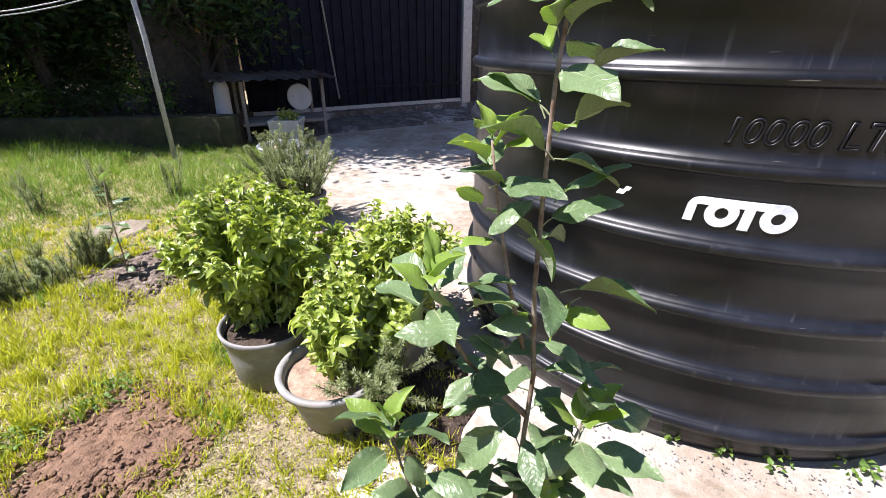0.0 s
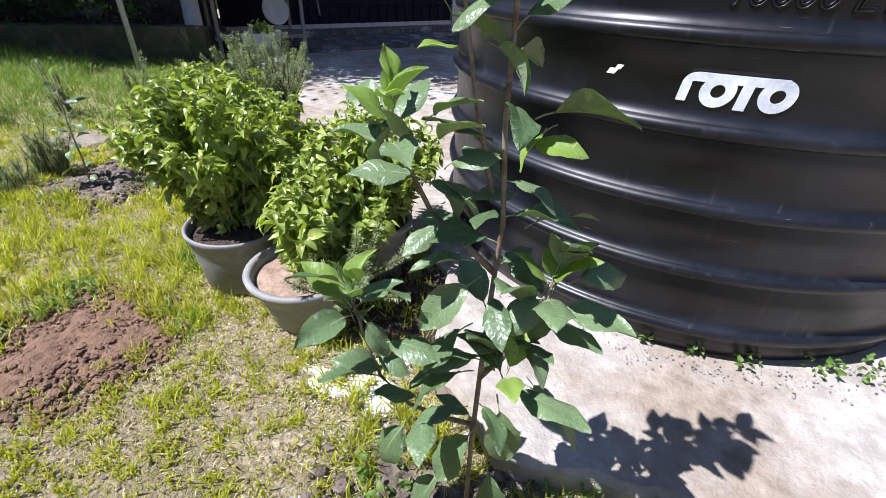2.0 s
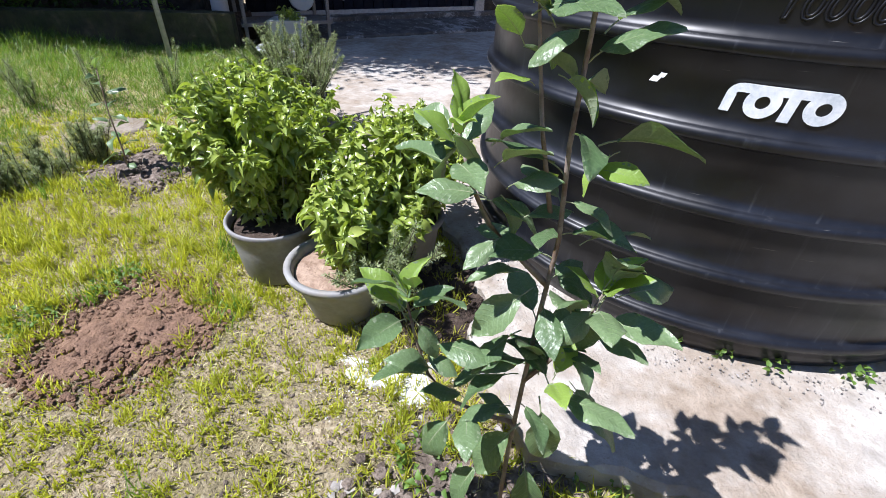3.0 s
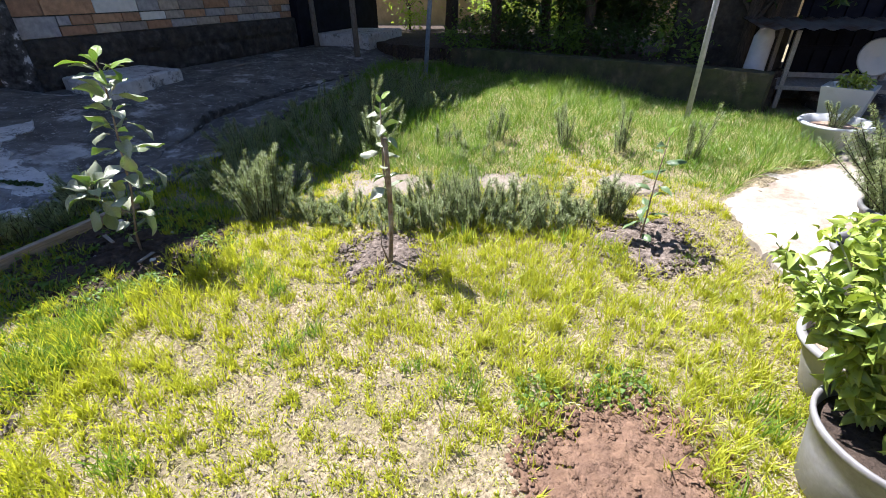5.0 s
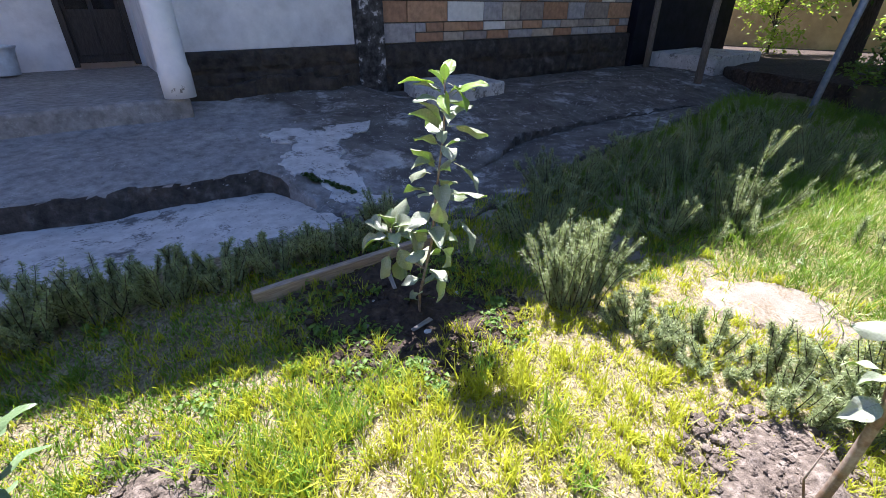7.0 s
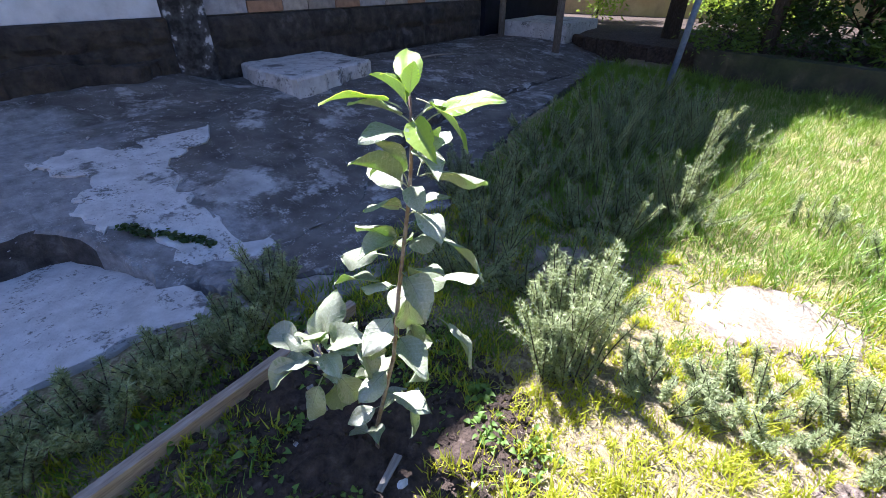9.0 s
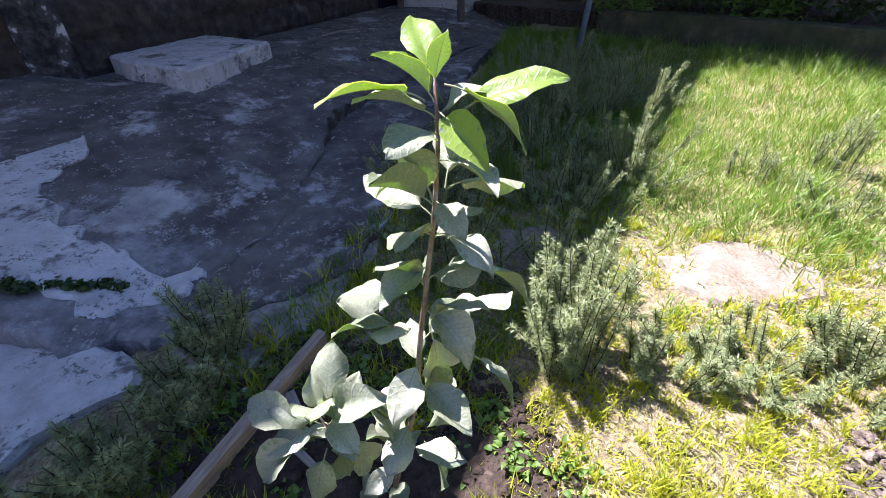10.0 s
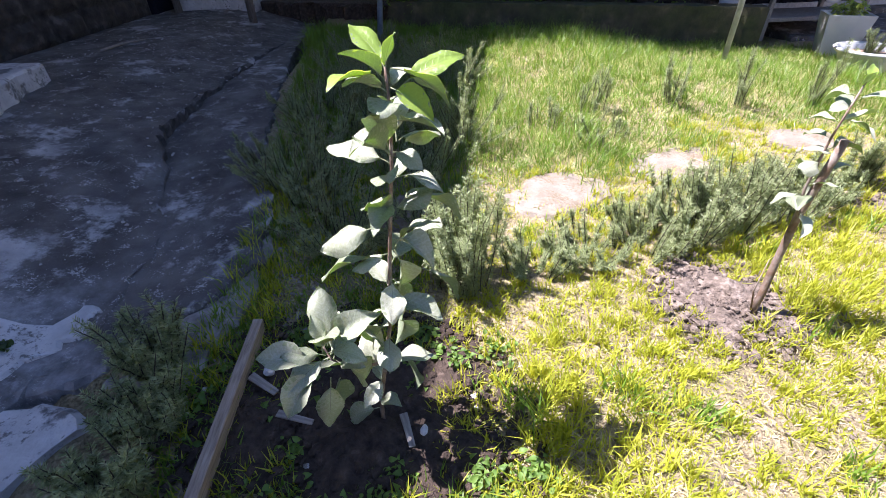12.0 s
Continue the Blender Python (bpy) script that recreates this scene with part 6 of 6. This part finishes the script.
for k, (x, y, size) in enumerate([(-3.46, -0.2, 0.022), (-3.0, 0.03, 0.016), (-3.3, 0.08, 0.012), (-3.56, -0.02, 0.014), (-3.62, -0.16, 0.018), (-2.95, -0.22, 0.014)]):
    lump("stone", x, y, size, 800 + k, M_LIME if k < 3 else M_PEBBLE, "pale broken stone lying in the planting bed" if k < 3 else "grey broken stone lying in the planting bed", "stone")
for k, (x0, y0, x1, y1, w) in enumerate([(-3.47, -0.25, -3.37, -0.22, 0.014), (-3.31, -0.25, -3.22, -0.19, 0.011), (-3.08, 0.02, -2.98, -0.03, 0.012)]):
    a, b = Vector((x0, y0, gz(x0, y0) + 0.03)), Vector((x1, y1, gz(x1, y1) + 0.034))
    bm = boxed((-(b - a).length / 2, -w, -0.003), ((b - a).length / 2, w, 0.003), 0.0015)
    for q in bm.verts:
        q.co.y *= 1 - 0.5 * max(0, q.co.x / (b - a).length)
    ob = part("wood_chip", bm, M_WOODGREY)
    ob.matrix_world = Matrix.Translation((a + b) / 2) @ (b - a).to_track_quat("X", "Z").to_matrix().to_4x4()
    tagged(ob, "split grey wood chip on dark bed soil", "wood chip", "wood chips in the planting bed")
stick = part("stick", tube(bmesh.new(), [W(-6.04, -4.62, 0.385), W(-6.25, -4.55, 0.4), W(-6.5, -4.44, 0.39)], [0.012, 0.01, 0.007], 7), M_WOODGREY, None, "", True)
tagged(stick, "pale dry stick lying on the yard", "stick")
clod_heap(0.2, 1.33, 0.4, 260, (0.006, 0.022), M_PEBBLE, "grey pebbles and rubble round the sapling", 71, 0.0, "pebbles")
p = W(-2.95, -2.67)
clod_heap(p.x, p.y, 0.42, 900, (0.004, 0.011), M_PEBBLE, "fine grey gravel beside the path", 72, 0.0, "gravel")
for k, (s, v, r) in enumerate([(-3.6, -4.0, 1.0), (-5.4, -4.1, 1.0), (-2.0, -4.3, 0.8), (-7.0, -4.3, 0.9)]):
    q = W(s, v)
    rs = np.random.RandomState(80 + k)
    n = 170
    a, dd = rs.uniform(0, 2 * np.pi, n), r * np.sqrt(rs.uniform(0, 1, n))
    px, py = q.x + dd * np.cos(a), q.y + dd * np.sin(a)
    ss, vv = S_V(px, py)
    pz = 0.258 + 0.12 * sstep(-3.45, -4.5, vv) - 0.125 * sstep(-3.6, -3.0, vv)
    rad = rs.uniform(0.003, 0.011, n)
    sh = ICO_V[None] * rs.uniform(0.5, 1.3, (n, len(ICO_V), 1)) * rad[:, None, None] * np.array([1.4, 1, 0.5]) + np.stack([px, py, pz + 0.002], -1)[:, None]
    f = ICO_F[None] + (np.arange(n) * len(ICO_V))[:, None, None]
    tagged(part("yard_litter", np_mesh("yard_litter", sh.reshape(-1, 3), f.reshape(-1, 3)), M_LITTER), "crumbs and grit scattered on the yard", "litter", kind="stuff")
clod_heap(-3.15, -0.12, 0.5, 110, (0.004, 0.014), M_LIME, "pale stones scattered in the bed", 73, 0.0, "pebbles")


def weed(x, y, z, n, r, h, seed, label, material=M_WEED):
    rs = np.random.RandomState(seed)
    a, d = rs.uniform(0, 2 * np.pi, n), r * np.sqrt(rs.uniform(0, 1, n))
    P = np.stack([x + d * np.cos(a), y + d * np.sin(a), np.full(n, z) + rs.uniform(0, h, n)], -1)
    D = unit(rs, n, -10, 50)
    L = rs.uniform(0.012, 0.028, n)
    v, f = leaf_cloud(BASIL_V, BASIL_F, P, D, across(D, rs), L, L * 0.7)
    ob = part("weed", np_mesh("weed", v, f, True), material)
    return tagged(ob, label, "weed", "weeds at the slab's edge", "stuff")


for k, (x, y, z, n, r) in enumerate([(0.66, 2.12, 0.115, 26, 0.05), (0.82, 2.09, 0.115, 14, 0.03), (0.98, 2.1, 0.115, 18, 0.05), (1.2, 2.14, 0.115, 22, 0.06), (1.36, 2.16, 0.115, 30, 0.07), (0.75, 1.58, 0.03, 160, 0.12), (0.95, 1.6, 0.03, 120, 0.1), (0.5, 1.5, 0.02, 70, 0.1), (0.05, 1.45, 0.02, 60, 0.1), (-1.42, 1.75, 0.01, 120, 0.1), (-1.5, 1.45, 0.01, 90, 0.09)]):
    weed(x, y, z, n, r, 0.03, 600 + k, "small green weeds rooted in a crack" if z > 0.1 else "low green weeds at the soil's edge")
for k in range(16):
    rs = random.Random(k)
    s, v = rs.uniform(-2.9, -1.2), rs.uniform(-2.6, -1.9)
    q = W(s, v)
    weed(q.x, q.y, gz(q.x, q.y), 40, 0.07, 0.025, 640 + k, "small dark clover-like weeds in the shaded bed")

for k in range(26):
    rs = random.Random(50 + k)
    a, d = rs.uniform(0, 6.28), 0.52 * math.sqrt(rs.uniform(0.05, 1))
    x, y = -3.12 + d * math.cos(a), -0.1 + d * math.sin(a)
    weed(x, y, gz(x, y) + 0.012, 34, rs.uniform(0.03, 0.08), 0.022, 680 + k, "small clover-like weeds round the planting bed")
# mossy crack in the pale screed
for k in range(14):
    f = k / 13
    q = W(-2.41 - 0.22 * f, -3.45 + 0.28 * f)
    weed(q.x + 0.012 * math.sin(5 * k), q.y + 0.012 * math.cos(7 * k), 0.264 - 0.125 * float(sstep(-3.6, -3.0, -3.45 + 0.28 * f)), 26, 0.022, 0.006, 720 + k, "mossy weeds filling a crack in the screed", M_TREELEAF)
# sand and grit along the tank's foot
for k in range(9):
    a = radians(-150 + 13 * k)
    x, y = TC.x + (TR + 0.07) * math.cos(a), TC.y + (TR + 0.07) * math.sin(a)
    rs = np.random.RandomState(760 + k)
    n = 150
    px, py = x + rs.normal(0, 0.08, n), y + rs.normal(0, 0.028, n)
    rad = 0.001 + 0.004 * rs.uniform(0, 1, n) ** 5
    pz = np.array([slab_top(i, j) for i, j in zip(px, py)])
    sh = ICO_V[None] * rs.uniform(0.5, 1.3, (n, len(ICO_V), 1)) * rad[:, None, None] + np.stack([px, py, pz + rad * 0.3], -1)[:, None]
    f = ICO_F[None] + (np.arange(n) * len(ICO_V))[:, None, None]
    tagged(part("grit", np_mesh("grit", sh.reshape(-1, 3), f.reshape(-1, 3)), M_PEBBLE), "sand and grit gathered along the tank's foot", "grit", kind="stuff")

# ---- wall blocks, last ----
bl = {}
rb = random.Random(77)


def block(s0, s1, z0, z1):
    key = (round(s1 - s0, 2), round(z1 - z0, 3))
    if key not in bl:
        bmk = bmesh.new()
        box(bmk, (0, -0.03, 0), (key[0] - 0.012, 0.012, key[1] - 0.011), 0.004)
        mk = bpy.data.meshes.new("block")
        bmk.to_mesh(mk)
        bmk.free()
        mk.materials.append(M_BLOCK)
        bl[key] = mk
    o = part("block", bl[key], None, house)
    o.location = (s0 + 0.006, V0 - 0.004 + rb.uniform(-0.004, 0.004), z0 + 0.005)


def course(z0, z1, s0, s1, lo, hi):
    s = s0
    while s < s1 - 0.02:
        w = round(rb.uniform(lo, hi) / 0.06) * 0.06
        if s + w > s1 - 0.12:
            w = round(s1 - s, 2)
        block(s, s + w, z0, z1)
        s += w


block(-4.48, -4.06, 0.86, 1.06)
course(0.86, 0.96, -8.4, -4.48, 0.22, 0.42)
course(0.96, 1.06, -8.4, -4.48, 0.22, 0.42)
course(1.06, 1.27, -8.4, -4.06, 0.30, 0.55)
course(1.27, 1.34, -8.4, -4.06, 0.30, 0.55)
z = 1.34
for k in range(10):
    course(z, z + 0.21, -8.4, -4.06, 0.36, 0.48)
    z += 0.21
